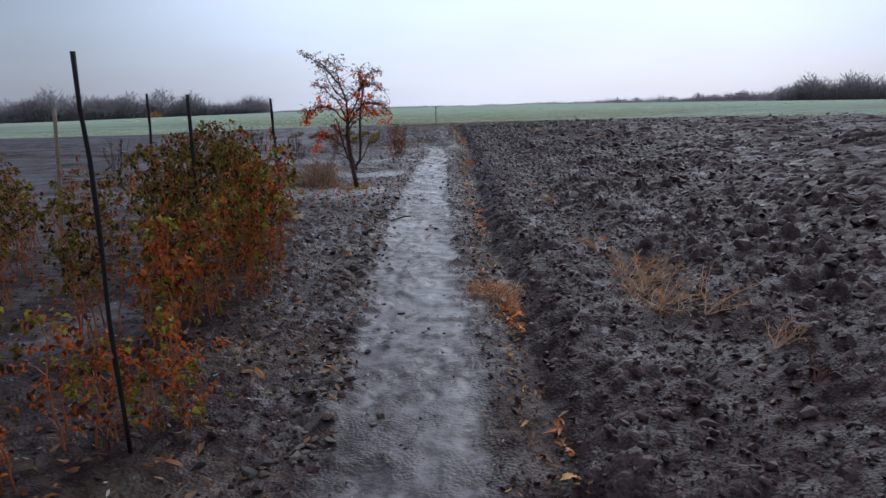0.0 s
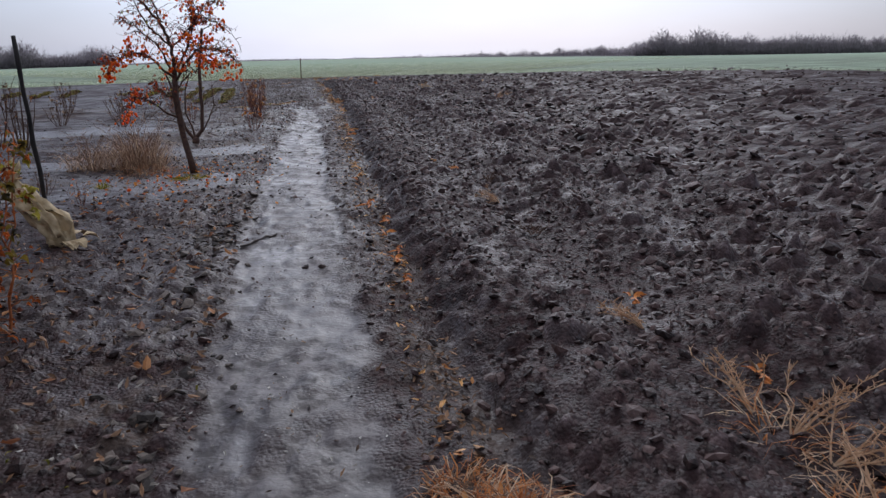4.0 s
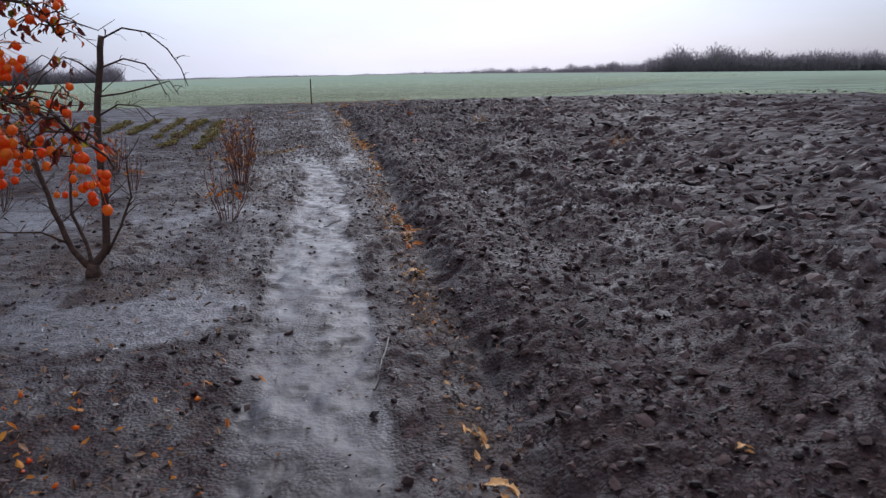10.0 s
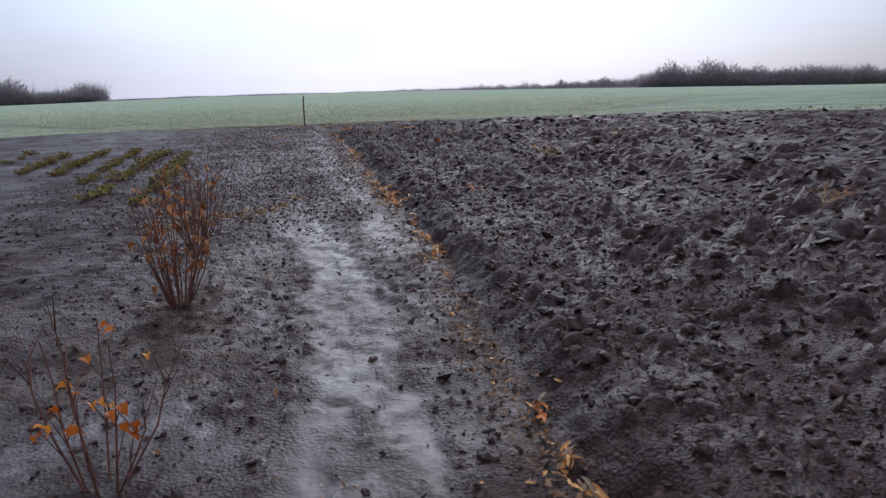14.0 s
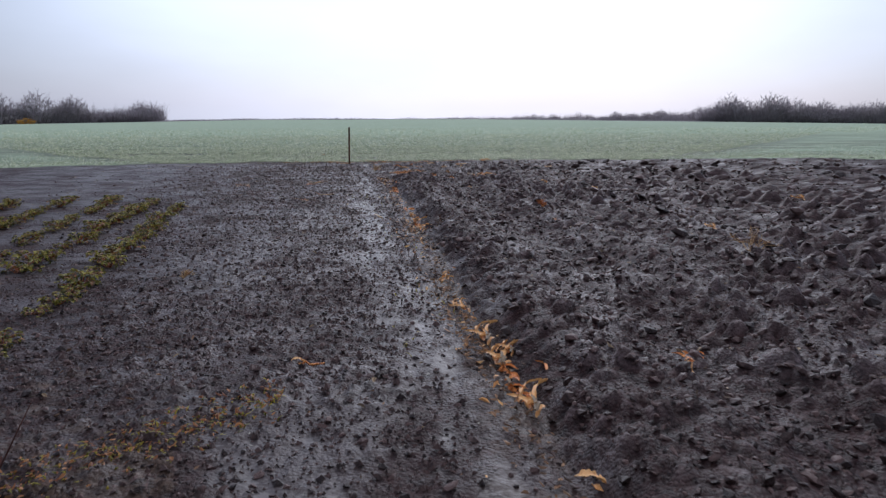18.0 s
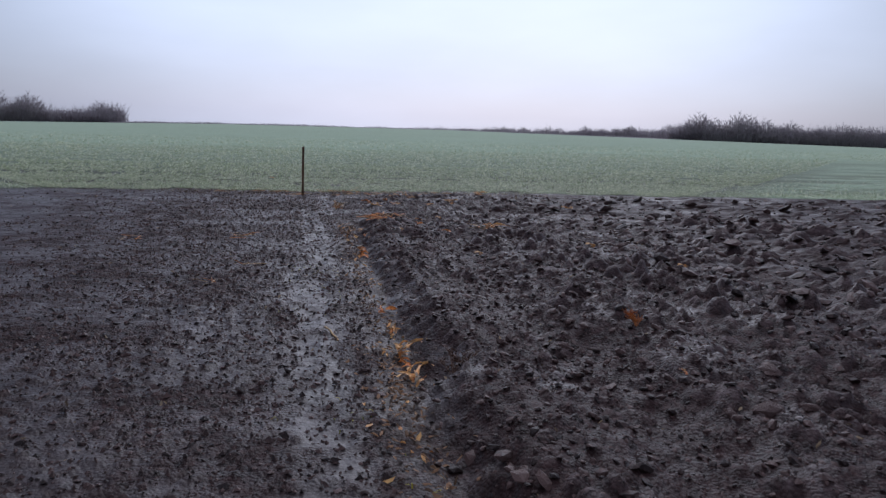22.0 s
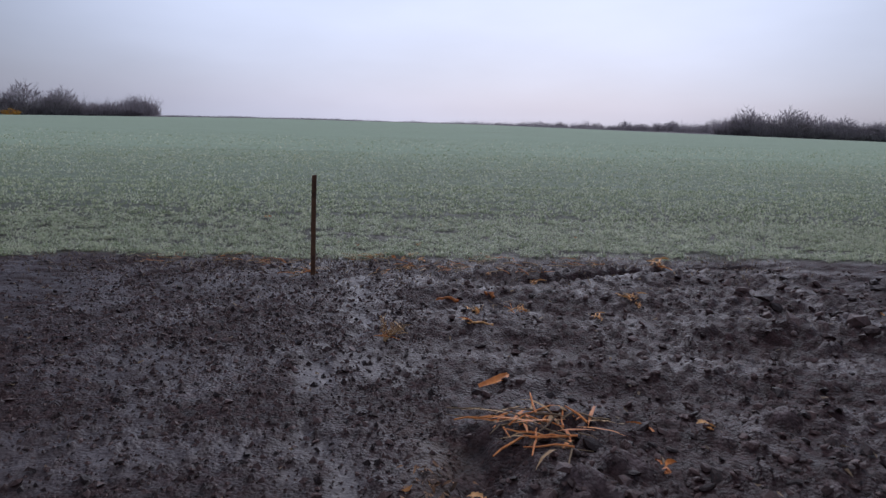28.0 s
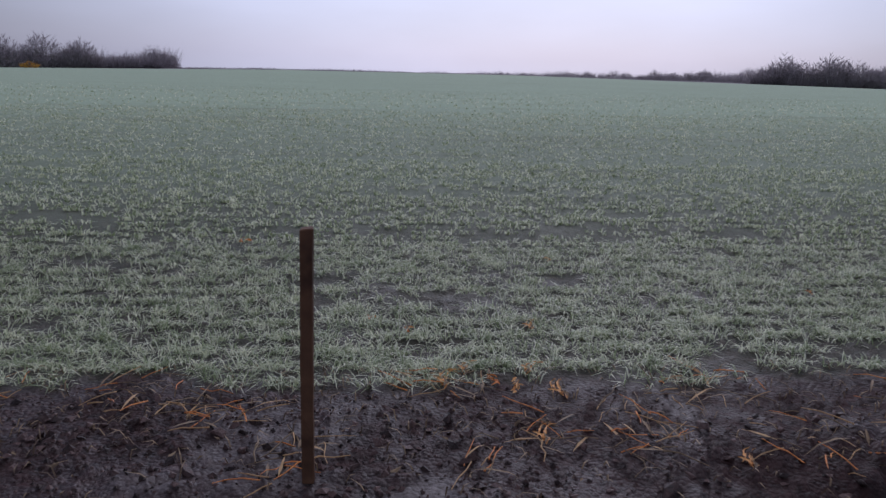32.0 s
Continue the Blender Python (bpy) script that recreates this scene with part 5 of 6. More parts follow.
grass_tuft(-2.03, 12.62, 0.13, 0.09, 60, M_leaf_lime, "bright yellow-green leaf rosette on wet garden soil", 62, 0.3)
grass_tuft(-1.15, 13.0, 0.26, 0.06, 140, M_leaf_lime, "small green moss tuft under the fruit tree", 61, 0.1)


def dry_weed(x, y, size, lean, seed, material, label):
    """A dead branching stalk that sprawls over the clods."""
    rnd = random.Random(seed)
    ob = thing("dry_weed", (x, y, gz(x, y) - 0.01), label, "weed", "dry weeds")
    for k in range(7):
        a = lean + rnd.uniform(-0.9, 0.9)
        ln = size * rnd.uniform(0.6, 1.1)
        tip = Vector((math.cos(a) * ln, math.sin(a) * ln, size * rnd.uniform(0.10, 0.6)))
        pts = bent(rnd, (0, 0, 0), tip, 5, 0.02, 0.05)
        m = Mesh()
        m.tube(pts, taper(0.0042, 0.0014, 5), 5)
        stalk = part("stalk", m, material, ob)
        for j in range(11):
            i = rnd.randrange(1, 5)
            p = pts[i].lerp(pts[i + 1], rnd.random())
            w = Vector((rnd.uniform(-1, 1), rnd.uniform(-1, 1), rnd.uniform(-0.2, 1))).normalized() * size * rnd.uniform(0.06, 0.24)
            m = Mesh()
            m.tube([p, p + w * 0.55 + Vector((0, 0, 0.006)), p + w], [0.0026, 0.002, 0.001], 3)
            if rnd.random() < 0.5:
                m.tube([p + w * 0.55, p + w * 0.8 + Vector((rnd.uniform(-1, 1), rnd.uniform(-1, 1), 0.6)) * 0.03], [0.002, 0.0008], 3)
            part("twig", m, material, stalk)


dry_weed(2.0, 6.5, 0.3, 1.7, 71, M_weed, "fluffy tan weed stalks on ploughed soil")
dry_weed(2.03, 6.3, 0.34, 0.6, 86, M_weed, "sprawling dead weed stalks on ploughed soil")
dry_weed(2.05, 6.1, 0.36, 0.1, 72, M_weed, "dead branching weed stalk on ploughed soil")
dry_weed(1.98, 5.75, 0.32, 1.2, 74, M_weed, "fluffy tan weed stalk on ploughed soil")
dry_weed(2.0, 5.36, 0.40, 0.7, 85, M_weed, "yellowed branching weed stalks on ploughed soil")
dry_weed(2.24, 5.1, 0.44, 0.5, 87, M_weed, "yellowed branching weed stalks on ploughed soil")
dry_weed(2.42, 4.4, 0.3, 0.9, 88, M_weed, "yellowed upright weed stalk on ploughed soil")
dry_weed(1.94, 7.4, 0.24, 2.0, 75, M_weed, "small fluffy dry weed on ploughed soil")
for k, (x, y, r) in enumerate(((2.0, 6.3, 0.2), (1.97, 5.75, 0.18), (2.05, 5.3, 0.2))):
    sprawling_tuft(x, y, r, r * 1.2, 0.11, 80, 0, (M_weed, M_rust), "tangle of fine dry weed stems on ploughed soil", 90 + k)
dry_weed(1.95, 10.62, 0.24, 2.8, 76, M_weed, "small dry weed on ploughed soil")
dry_weed(1.92, 9.35, 0.22, 1.4, 77, M_twig, "thin dry weed on ploughed soil")
dry_weed(4.6, 22.1, 0.34, 0.3, 78, M_weed, "flat dry weed on ploughed soil")
dry_weed(3.46, 27.2, 0.30, 1.0, 79, M_straw, "dry corn stubble on ploughed soil")
dry_weed(0.9, 29.78, 0.26, 1.3, 80, M_twig, "dry rooted stubble on ploughed soil")
dry_weed(2.29, 30.36, 0.18, 1.5, 81, M_rust, "rusty stubble on ploughed soil")
dry_weed(-1.54, 27.25, 0.11, 1.6, 82, M_straw, "small pale root lying on bare soil")
dry_weed(0.18, 37.8, 0.2, 0.8, 89, M_straw, "pale branching root lying on wet soil")
dry_weed(2.0, 11.3, 0.2, 1.0, 83, M_twig, "thin dry weed on ploughed soil")
dry_weed(2.35, 3.75, 0.22, 0.9, 84, M_twig, "thin dry weed on ploughed soil")


# ---- corn husks ----
def husk(seed, size, material, label, strips, narrow=0.07):
    """Corn leaves torn from the cob: long tapering strips, ribbed, curled lengthwise and twisted over one another."""
    rnd = random.Random(seed)
    ob = thing("corn_husk", (0, 0, 0), label, "corn husk", "corn husks")
    lead = rnd.uniform(-0.3, 0.3)
    for k in range(strips):
        m = Mesh()
        one = strips == 1
        a = 0.0 if one else lead + rnd.gauss(0, 0.28 if strips > 5 else 0.7) + (math.pi if rnd.random() < 0.4 else 0)
        ln = size * (1.0 if one else rnd.uniform(0.45, 0.95) if k < 4 else rnd.uniform(0.15, 0.5))
        w = size * narrow * rnd.uniform(0.7, 1.5)
        n, curl = 11, 1.0 if one else rnd.uniform(-1.0, 1.0)
        cup, twist = rnd.uniform(0.3, 1.1), 0.6 if one else rnd.uniform(-1.8, 1.8)
        tilt = 0.2 if one else rnd.uniform(-0.7, 0.7)
        layer = 0.004 + 0.010 * (k % 4) * (not one)
        p = Vector((0 if one else rnd.uniform(-0.5, 0.5) * size, 0 if one else rnd.gauss(0, 0.06) * size, layer))
        arch = rnd.uniform(0.02, 0.26) * ln * 0.5
        h = a
        ragged = rnd.uniform(0.55, 0.95)
        for i in range(n + 1):
            t = i / n
            ww = w * (0.55 + 0.45 * math.sin(math.pi * min(1, t * 0.85 + 0.12))) * (1 - 0.75 * max(0, (t - ragged) / (1 - ragged)))
            ang = tilt + twist * t
            side = Vector((-math.sin(h), math.cos(h), 0))
            up = Vector((0, 0, 1))
            c = p + up * (arch * math.sin(math.pi * t) + 0.004)
            for j, q in enumerate((-1.0, -0.5, 0.0, 0.5, 1.0)):
                lift = cup * ww * (q * q) + (0.10 * ww if j % 2 else 0)
                off = side * (q * ww * math.cos(ang) - lift * math.sin(ang)) + up * (q * ww * math.sin(ang) + lift * math.cos(ang))
                v = c + off + Vector((rnd.uniform(-1, 1), rnd.uniform(-1, 1), rnd.uniform(-1, 1))) * (0.05 if one else 0.22) * ww
                v.z = max(v.z, 0.002)
                m.v.append(v)
            h += (curl + rnd.uniform(-1, 1) * (0.5 if one else 3.2)) / n
            p = p + Vector((math.cos(h), math.sin(h), 0)) * ln / n
        for i in range(n):
            for j in range(4):
                b = 5 * i + j
                m.f.append((b, b + 1, b + 6, b + 5))
        part("husk_leaf", m, M_husk_dull if k % 4 == 3 else material, ob, "", True)
    return ob


hk = [husk(1, 0.17, M_husk, "crumpled heap of pale corn husk on the soil", 14, 0.050), husk(2, 0.14, M_husk_orange, "crumpled orange corn husk on the soil", 14, 0.058),
      husk(3, 0.26, M_husk, "long twisted strips of corn husk on the soil", 11, 0.034), husk(4, 0.09, M_husk, "small scrap of corn husk on the soil", 3, 0.13),
      husk(5, 0.12, M_husk_orange, "crumpled orange leaf scraps on the soil", 7, 0.085), husk(6, 0.22, M_husk_orange, "single long curved corn leaf on the soil", 1, 0.052)]
# scraps of husk, in order along the walk: x, y, kind, size
HUSKS_START = ((1.06, 3.1, 3, 0.9), (1.07, 3.42, 4, 0.8), (1.05, 3.63, 1, 0.75), (1.0, 5.1, 4, 0.9), (0.97, 5.86, 1, 0.8), (0.96, 5.52, 1, 1.25), (0.93, 5.36, 4, 1.1), (2.05, 7.8, 4, 0.9), (2.15, 6.7, 4, 0.9), (2.06, 5.62, 4, 0.8), (0.87, 8.71, 1, 0.7), (0.87, 9.0, 3, 0.9), (0.84, 9.05, 4, 0.8), (0.89, 9.48, 1, 0.75), (0.83, 9.9, 4, 0.8), (0.88, 10.46, 1, 0.9), (0.77, 10.98, 1, 1.15), (1.77, 12.21, 4, 0.6), (1.86, 12.37, 4, 0.6), (0.72, 12.4, 4, 0.6), (0.79, 12.65, 0, 0.75), (0.76, 13.05, 3, 1.1), (1.71, 13.09, 3, 0.7), (0.75, 13.5, 0, 0.7), (0.79, 15.96, 3, 1.1))
HUSKS_GARDEN = ((0.83, 16.9, 4, 1.0), (0.84, 17.2, 2, 0.7), (0.88, 17.6, 1, 1.0), (0.84, 18.05, 0, 0.9), (0.84, 18.33, 0, 0.8), (0.85, 18.75, 1, 0.8), (0.84, 21.1, 4, 0.5), (0.87, 21.75, 0, 1.3), (0.89, 22.5, 0, 1.0), (0.84, 22.6, 3, 1.0), (0.85, 23.2, 1, 0.9), (0.91, 23.5, 3, 1.1), (0.82, 24.3, 2, 1.1), (0.8, 24.5, 1, 0.9), (1.75, 24.6, 4, 0.8), (1.0, 24.7, 5, 0.6), (1.89, 24.76, 1, 0.6), (0.8, 24.8, 1, 1.0), (-0.36, 24.96, 3, 0.7), (0.79, 25.05, 2, 1.2))
HUSKS_MIDWAY = ((0.88, 25.2, 2, 0.8), (0.76, 25.45, 2, 1.1), (0.71, 26.1, 2, 0.8), (0.68, 27.05, 0, 0.9), (3.6, 28.3, 0, 0.8), (2.24, 29.5, 4, 0.45), (0.67, 29.9, 2, 1.0), (0.64, 30.2, 1, 0.7), (0.64, 30.4, 2, 0.9), (0.61, 30.85, 0, 0.9), (6.1, 30.9, 0, 1.0), (0.57, 31.4, 4, 0.9), (3.6, 32.4, 3, 0.9), (1.77, 33.56, 3, 0.8), (3.1, 33.7, 3, 1.0), (0.5, 34.0, 1, 1.1), (0.49, 34.2, 1, 0.9), (0.5, 34.35, 5, 0.9), (1.63, 34.85, 5, 0.7), (2.17, 35.09, 2, 0.9))
HUSKS_HEADLAND = ((0.56, 35.1, 4, 0.7), (1.05, 35.25, 3, 0.9), (0.53, 35.8, 3, 1.1), (1.33, 35.87, 4, 0.9), (1.66, 36.2, 3, 1.0), (1.42, 36.25, 5, 0.8), (0.79, 38.07, 5, 0.6), (0.77, 38.08, 3, 1.0), (1.77, 38.27, 2, 0.7), (4.3, 38.3, 0, 0.9), (4.24, 38.4, 2, 0.9), (0.88, 38.55, 0, 1.0), (1.28, 38.6, 2, 0.7), (2.23, 38.7, 0, 0.7), (2.25, 38.86, 2, 0.8), (2.18, 38.87, 0, 0.9), (1.53, 39.43, 2, 0.7), (1.2, 39.87, 2, 0.55), (3.03, 40.0, 5, 1.1))
HUSKS_BORDER = ((0.45, 40.06, 2, 0.4), (3.0, 40.28, 2, 1.1), (0.61, 40.48, 2, 0.45), (0.42, 40.55, 0, 0.5), (0.09, 40.6, 2, 0.5), (0.32, 40.62, 1, 0.45), (0.5, 40.72, 2, 0.4), (0.2, 40.75, 2, 0.4), (-0.06, 41.28, 4, 0.4), (0.62, 41.33, 2, 0.4), (-0.27, 41.47, 4, 0.35), (2.6, 41.97, 4, 0.4), (1.0, 42.71, 3, 0.5), (-1.3, 43.15, 4, 0.5))
for x, y, p, k in (*HUSKS_START, *HUSKS_GARDEN, *HUSKS_MIDWAY, *((x, y, p, 0.72 * k) for x, y, p, k in HUSKS_HEADLAND), *HUSKS_BORDER):
    plant(hk[p], x, y, k * 1.22, rnd_g.uniform(1.15, 2.0), -0.008)
plant(hk[5], 0.69, 36.95, 1.5, 0.3, -0.015)
for p in hk:
    for o in (*p.children_recursive, p):
        bpy.data.objects.remove(o)


def straw_pile(x, y, radius, count, seed, coarse=False):
    rnd = random.Random(seed)
    ob = thing("straw_pile", (x, y, gz(x, y)), "heap of broken corn stalks and leaf strips on the soil" if coarse else "heap of broken corn straw on the soil", "straw", "straw piles")
    for k in range(count):
        a, b, r = rnd.uniform(0, 6.3), rnd.uniform(0, 6.3), radius * math.sqrt(rnd.random())
        p = Vector((math.cos(a) * r, math.sin(a) * r, rnd.uniform(0.0, 0.03)))
        ln = rnd.uniform(0.06, 0.22) * (1.3 if coarse else 1.0)
        d = Vector((math.cos(b) * ln, math.sin(b) * ln, rnd.uniform(-0.02, 0.035)))
        d.z = max(d.z, gz(x + p.x + d.x, y + p.y + d.y) - gz(x, y) - p.z + 0.01)
        p.z = max(p.z, gz(x + p.x, y + p.y) - gz(x, y) + 0.004)
        m = Mesh()
        if k % (3 if coarse else 5):
            w = rnd.uniform(0.8, 1.5) * (1.9 if coarse else 1.0)
            m.tube(bent(rnd, p, p + d, 3, 0.004, 0.05), [0.0022 * w, 0.0021 * w, 0.0018 * w, 0.0012 * w], 5)
            part("straw_stalk", m, (M_straw, M_husk_orange, M_husk_dull)[k % 3], ob)
        else:
            m.leaf(p, d, (rnd.uniform(-0.3, 0.3), 0.1, 1), ln * 1.2, 0.019 if coarse else 0.012, rnd.uniform(0.05, 0.4))
            part("leaf_strip", m, (M_straw, M_husk_orange)[k % 2] if coarse else (M_straw, M_husk_dull, M_husk_dull)[k % 3], ob)


for k, (x, y, r, c) in enumerate(((0.76, 36.36, 0.12, 26), (0.96, 36.3, 0.16, 22), (0.9, 36.1, 0.14, 22), (2.17, 35.05, 0.16, 18), (-0.97, 34.84, 0.12, 14), (-2.2, 34.85, 0.14, 12), (0.24, 37.9, 0.1, 8), (1.1, 38.62, 0.16, 14), (0.8, 40.1, 0.22, 34),
                                  (0.45, 40.1, 0.18, 18), (-0.84, 40.28, 0.16, 24), (-1.2, 40.5, 0.25, 26), (0.1, 40.6, 0.2, 22), (1.3, 40.5, 0.3, 30), (1.5, 40.0, 0.25, 22), (-0.5, 40.0, 0.12, 16), (-1.9, 40.45, 0.25, 22), (2.2, 40.3, 0.3, 24), (0.15, 39.84, 0.08, 8), (-0.7, 33.2, 0.06, 7), (-0.9, 32.3, 0.05, 6), (4.6, 22.2, 0.15, 14), (-0.55, 39.86, 0.1, 10))):
    straw_pile(x, y, r, c, 200 + k, k < 4)


# ---- sticks ----
def stick(ax, ay, bx, by, r, material, label):
    ob = thing("stick", ((ax + bx) / 2, (ay + by) / 2, 0), label, "stick", "loose sticks")
    rnd = random.Random(int(ax * 977 + ay * 13))
    m = Mesh()
    cx, cy = (ax + bx) / 2, (ay + by) / 2
    pts = []
    for i in range(7):
        t = i / 6
        x, y = ax + (bx - ax) * t + rnd.uniform(-r, r), ay + (by - ay) * t + rnd.uniform(-r, r)
        pts.append((x - cx, y - cy, gz(x, y) + r * 0.9))
    m.tube(pts, [r * rnd.uniform(0.8, 1.1) for _ in pts], 6)
    part("stem", m, material, ob)


stick(-0.27, 9.74, -0.03, 10.03, 0.011, M_stick, "short wet stick lying on the footpath")
stick(0.12, 30.95, 0.22, 30.6, 0.007, M_straw, "pale straw stalk lying on the footpath")
stick(0.36, 14.1, 0.48, 14.75, 0.006, M_stick, "thin twig lying beside the footpath")
stick(0.62, 38.86, 0.78, 38.82, 0.014, M_rust, "reddish corn root on wet soil")
stick(1.04, 39.02, 1.09, 38.86, 0.013, M_rust, "reddish corn root on wet soil")
stick(0.80, 38.08, 0.96, 38.13, 0.008, M_husk, "pale straw stalk on wet soil")
stick(1.75, 24.5, 1.80, 24.72, 0.006, M_husk, "yellow straw stalk on ploughed soil")
stick(-2.12, 35.62, -1.98, 35.72, 0.005, M_straw, "pale straw stalk on bare soil")
stick(0.30, 18.2, 0.05, 17.9, 0.004, M_stick, "thin twig lying on the footpath")
stick(-0.35, 24.96, -0.22, 24.99, 0.006, M_husk_orange, "orange scrap of stalk on bare soil")


# ---- loose soil, litter and wheat ----
def joined(name, verts, faces, material, label, category, smooth=False):
    """One mesh of many small pieces; faces are rows of three or four."""
    me = bpy.data.meshes.new(name)
    me.vertices.add(len(verts))
    me.vertices.foreach_set("co", np.asarray(verts, np.float32).ravel())
    k = faces.shape[1]
    me.loops.add(faces.size)
    me.loops.foreach_set("vertex_index", faces.astype(np.int32).ravel())
    me.polygons.add(len(faces))
    me.polygons.foreach_set("loop_start", np.arange(0, faces.size, k, dtype=np.int32))
    me.update(calc_edges=True)
    me.polygons.foreach_set("use_smooth", np.full(len(faces), smooth))
    me.materials.append(material)
    return tagged(new(name, me), label, category, kind="stuff")


G = 1.618034
ICO = np.array([(-1, G, 0), (1, G, 0), (-1, -G, 0), (1, -G, 0), (0, -1, G), (0, 1, G), (0, -1, -G), (0, 1, -G), (G, 0, -1), (G, 0, 1), (-G, 0, -1), (-G, 0, 1)]) / 1.902
ICO_F = np.array([(0, 11, 5), (0, 5, 1), (0, 1, 7), (0, 7, 10), (0, 10, 11), (1, 5, 9), (5, 11, 4), (11, 10, 2), (10, 7, 6), (7, 1, 8),
                  (3, 9, 4), (3, 4, 2), (3, 2, 6), (3, 6, 8), (3, 8, 9), (4, 9, 5), (2, 4, 11), (6, 2, 10), (8, 6, 7), (9, 8, 1)])
rs = np.random.RandomState(12)
ICO_TOP = ICO_F[(ICO[ICO_F][:, :, 2].mean(1) > -0.5)]
OCT = np.array([(1, 0, 0), (0, 1, 0), (-1, 0, 0), (0, -1, 0), (0, 0, 1), (0, 0, -1)], float)
OCT_F = np.array([(0, 1, 4), (1, 2, 4), (2, 3, 4), (3, 0, 4)])


def lump_set(x, y, size, flat, sink, shape, shape_f):
    n, k = len(x), len(shape)
    z = terrain(x, y)[0]
    v = shape[None] * (1 + 0.42 * rs.uniform(-1, 1, (n, k, 1)))
    sc = size[:, None] * np.stack([rs.uniform(0.8, 1.5, n), rs.uniform(0.7, 1.2, n), rs.uniform(0.45, 0.9, n) * flat], 1)
    v = v * sc[:, None, :]
    tilt = rs.uniform(-0.5, 0.5, n)
    v[:, :, 2] += v[:, :, 0] * tilt[:, None]
    a = rs.uniform(0, 6.283, n)
    c, s = np.cos(a)[:, None], np.sin(a)[:, None]
    out = np.stack([v[:, :, 0] * c - v[:, :, 1] * s + x[:, None], v[:, :, 0] * s + v[:, :, 1] * c + y[:, None], v[:, :, 2] + (z + size * sink)[:, None]], -1)
    return out.reshape(-1, 3), (shape_f[None] + k * np.arange(n)[:, None, None]).reshape(-1, 3)


def lumps(x, y, size, flat, sink):
    """Rough soil lumps at x, y; the smallest have fewer faces."""
    big = size > 0.0125
    v1, f1 = lump_set(x[big], y[big], size[big], flat, sink, ICO, ICO_TOP)
    v2, f2 = lump_set(x[~big], y[~big], size[~big] * 1.2, flat, sink * 0.3, OCT, OCT_F)
    return np.concatenate([v1, v2]), np.concatenate([f1, f2 + len(v1)])


def scatter(n, x0, x1, y0, y1, keep):
    x, y = rs.uniform(x0, x1, n), rs.uniform(y0, y1, n)
    k = rs.rand(n) < keep(x, y)
    return x[k], y[k]


def on_plough(x, y):
    d = x - np.interp(y, FUR_Y, FUR_X)
    return sstep(-0.02, 0.2, d) * np.exp(-np.maximum(d - 1.2, 0) / 2.0) * (1 - 0.6 * sstep(36, 37, y))


x, y = scatter(66000, 0.4, 6.5, 1.8, 40.3, on_plough)
v, f = lumps(x, y, np.minimum(0.006 + rs.exponential(0.0070, len(x)), 0.038), 0.9, 0.25)
joined("plough_clods", v, f, M_clod, "dark crumbly clods turned up by the plough", "soil clods")
x, y = scatter(21000, 3.2, 24, 2.5, 40.2, lambda x, y: np.exp(-np.maximum(x - 4, 0) / 8))
v, f = lumps(x, y, np.minimum(0.02 + rs.exponential(0.017, len(x)), 0.09), 0.8, 0.2)
joined("outer_clods", v, f, M_clod, "dark clods across the ploughed field", "soil clods")


def in_garden(x, y):
    late = y > 22.5
    pl, pr, xf = np.where(late, np.interp(y, TRACK_Y, TRACK_L), np.interp(y, PATH_Y, PATH_L)), np.where(late, np.interp(y, TRACK_Y, TRACK_R), np.interp(y, PATH_Y, PATH_R)), np.interp(y, FUR_Y, FUR_X)
    beside = ((x < pl) | ((x > pr) & (x < xf + 0.05))) * 1.0
    onpath = (1 - beside) * (0.025 + 0.14 * sstep(0.55, 0.7, vn(x * 3, y * 3, 8)) + 0.5 * sstep(24, 27, y)) * (x < xf)
    dry = 1 - 0.85 * terrain(x, y)[3]
    return dry * np.maximum(beside * np.exp(-np.maximum(-x - 1.5, 0) / 2.0) * (1 - 0.3 * sstep(24, 26, y)), onpath)


x, y = scatter(36000, -6, 1.1, 1.8, 40.6, in_garden)
v, f = lumps(x, y, np.minimum(0.006 + rs.exponential(0.006, len(x)), 0.03) * (1 - 0.2 * sstep(18, 23, y)), 0.9, 0.2)
joined("garden_crumbs", v, f, M_clod, "dark soil crumbs over the garden beds", "soil crumbs")


def crumbs_near(name, n, x0, x1, keep, label):
    """Fine crumbs in the strip along the walk, four faces each."""
    x, y = scatter(n, x0, x1, 2.2, 40.6, keep)
    v, f = lump_set(x, y, 0.0045 + rs.exponential(0.0026, len(x)), 1.0, 0.1, OCT, OCT_F)
    joined(name, v, f, M_clod, label, "soil crumbs")


crumbs_near("fine_garden_crumbs", 50000, -3.4, 1.0, in_garden, "fine dark soil crumbs beside the footpath")
x, y = scatter(52000, -4.2, 0.5, 23.5, 40.5, lambda x, y: np.exp(-np.maximum(-x - 2.2, 0) / 1.2) * (1 - 0.75 * terrain(x, y)[1]))
v, f = lump_set(x, y, np.minimum(0.006 + rs.exponential(0.0048, len(x)), 0.024), 1.1, 0.15, OCT, OCT_F)
joined("seedbed_crumbs", v, f, M_clod, "dark soil crumbs over the raked bed before the wheat", "soil crumbs")
crumbs_near("fine_plough_crumbs", 90000, 0.4, 4.2, on_plough, "fine dark soil crumbs over the ploughed strip")


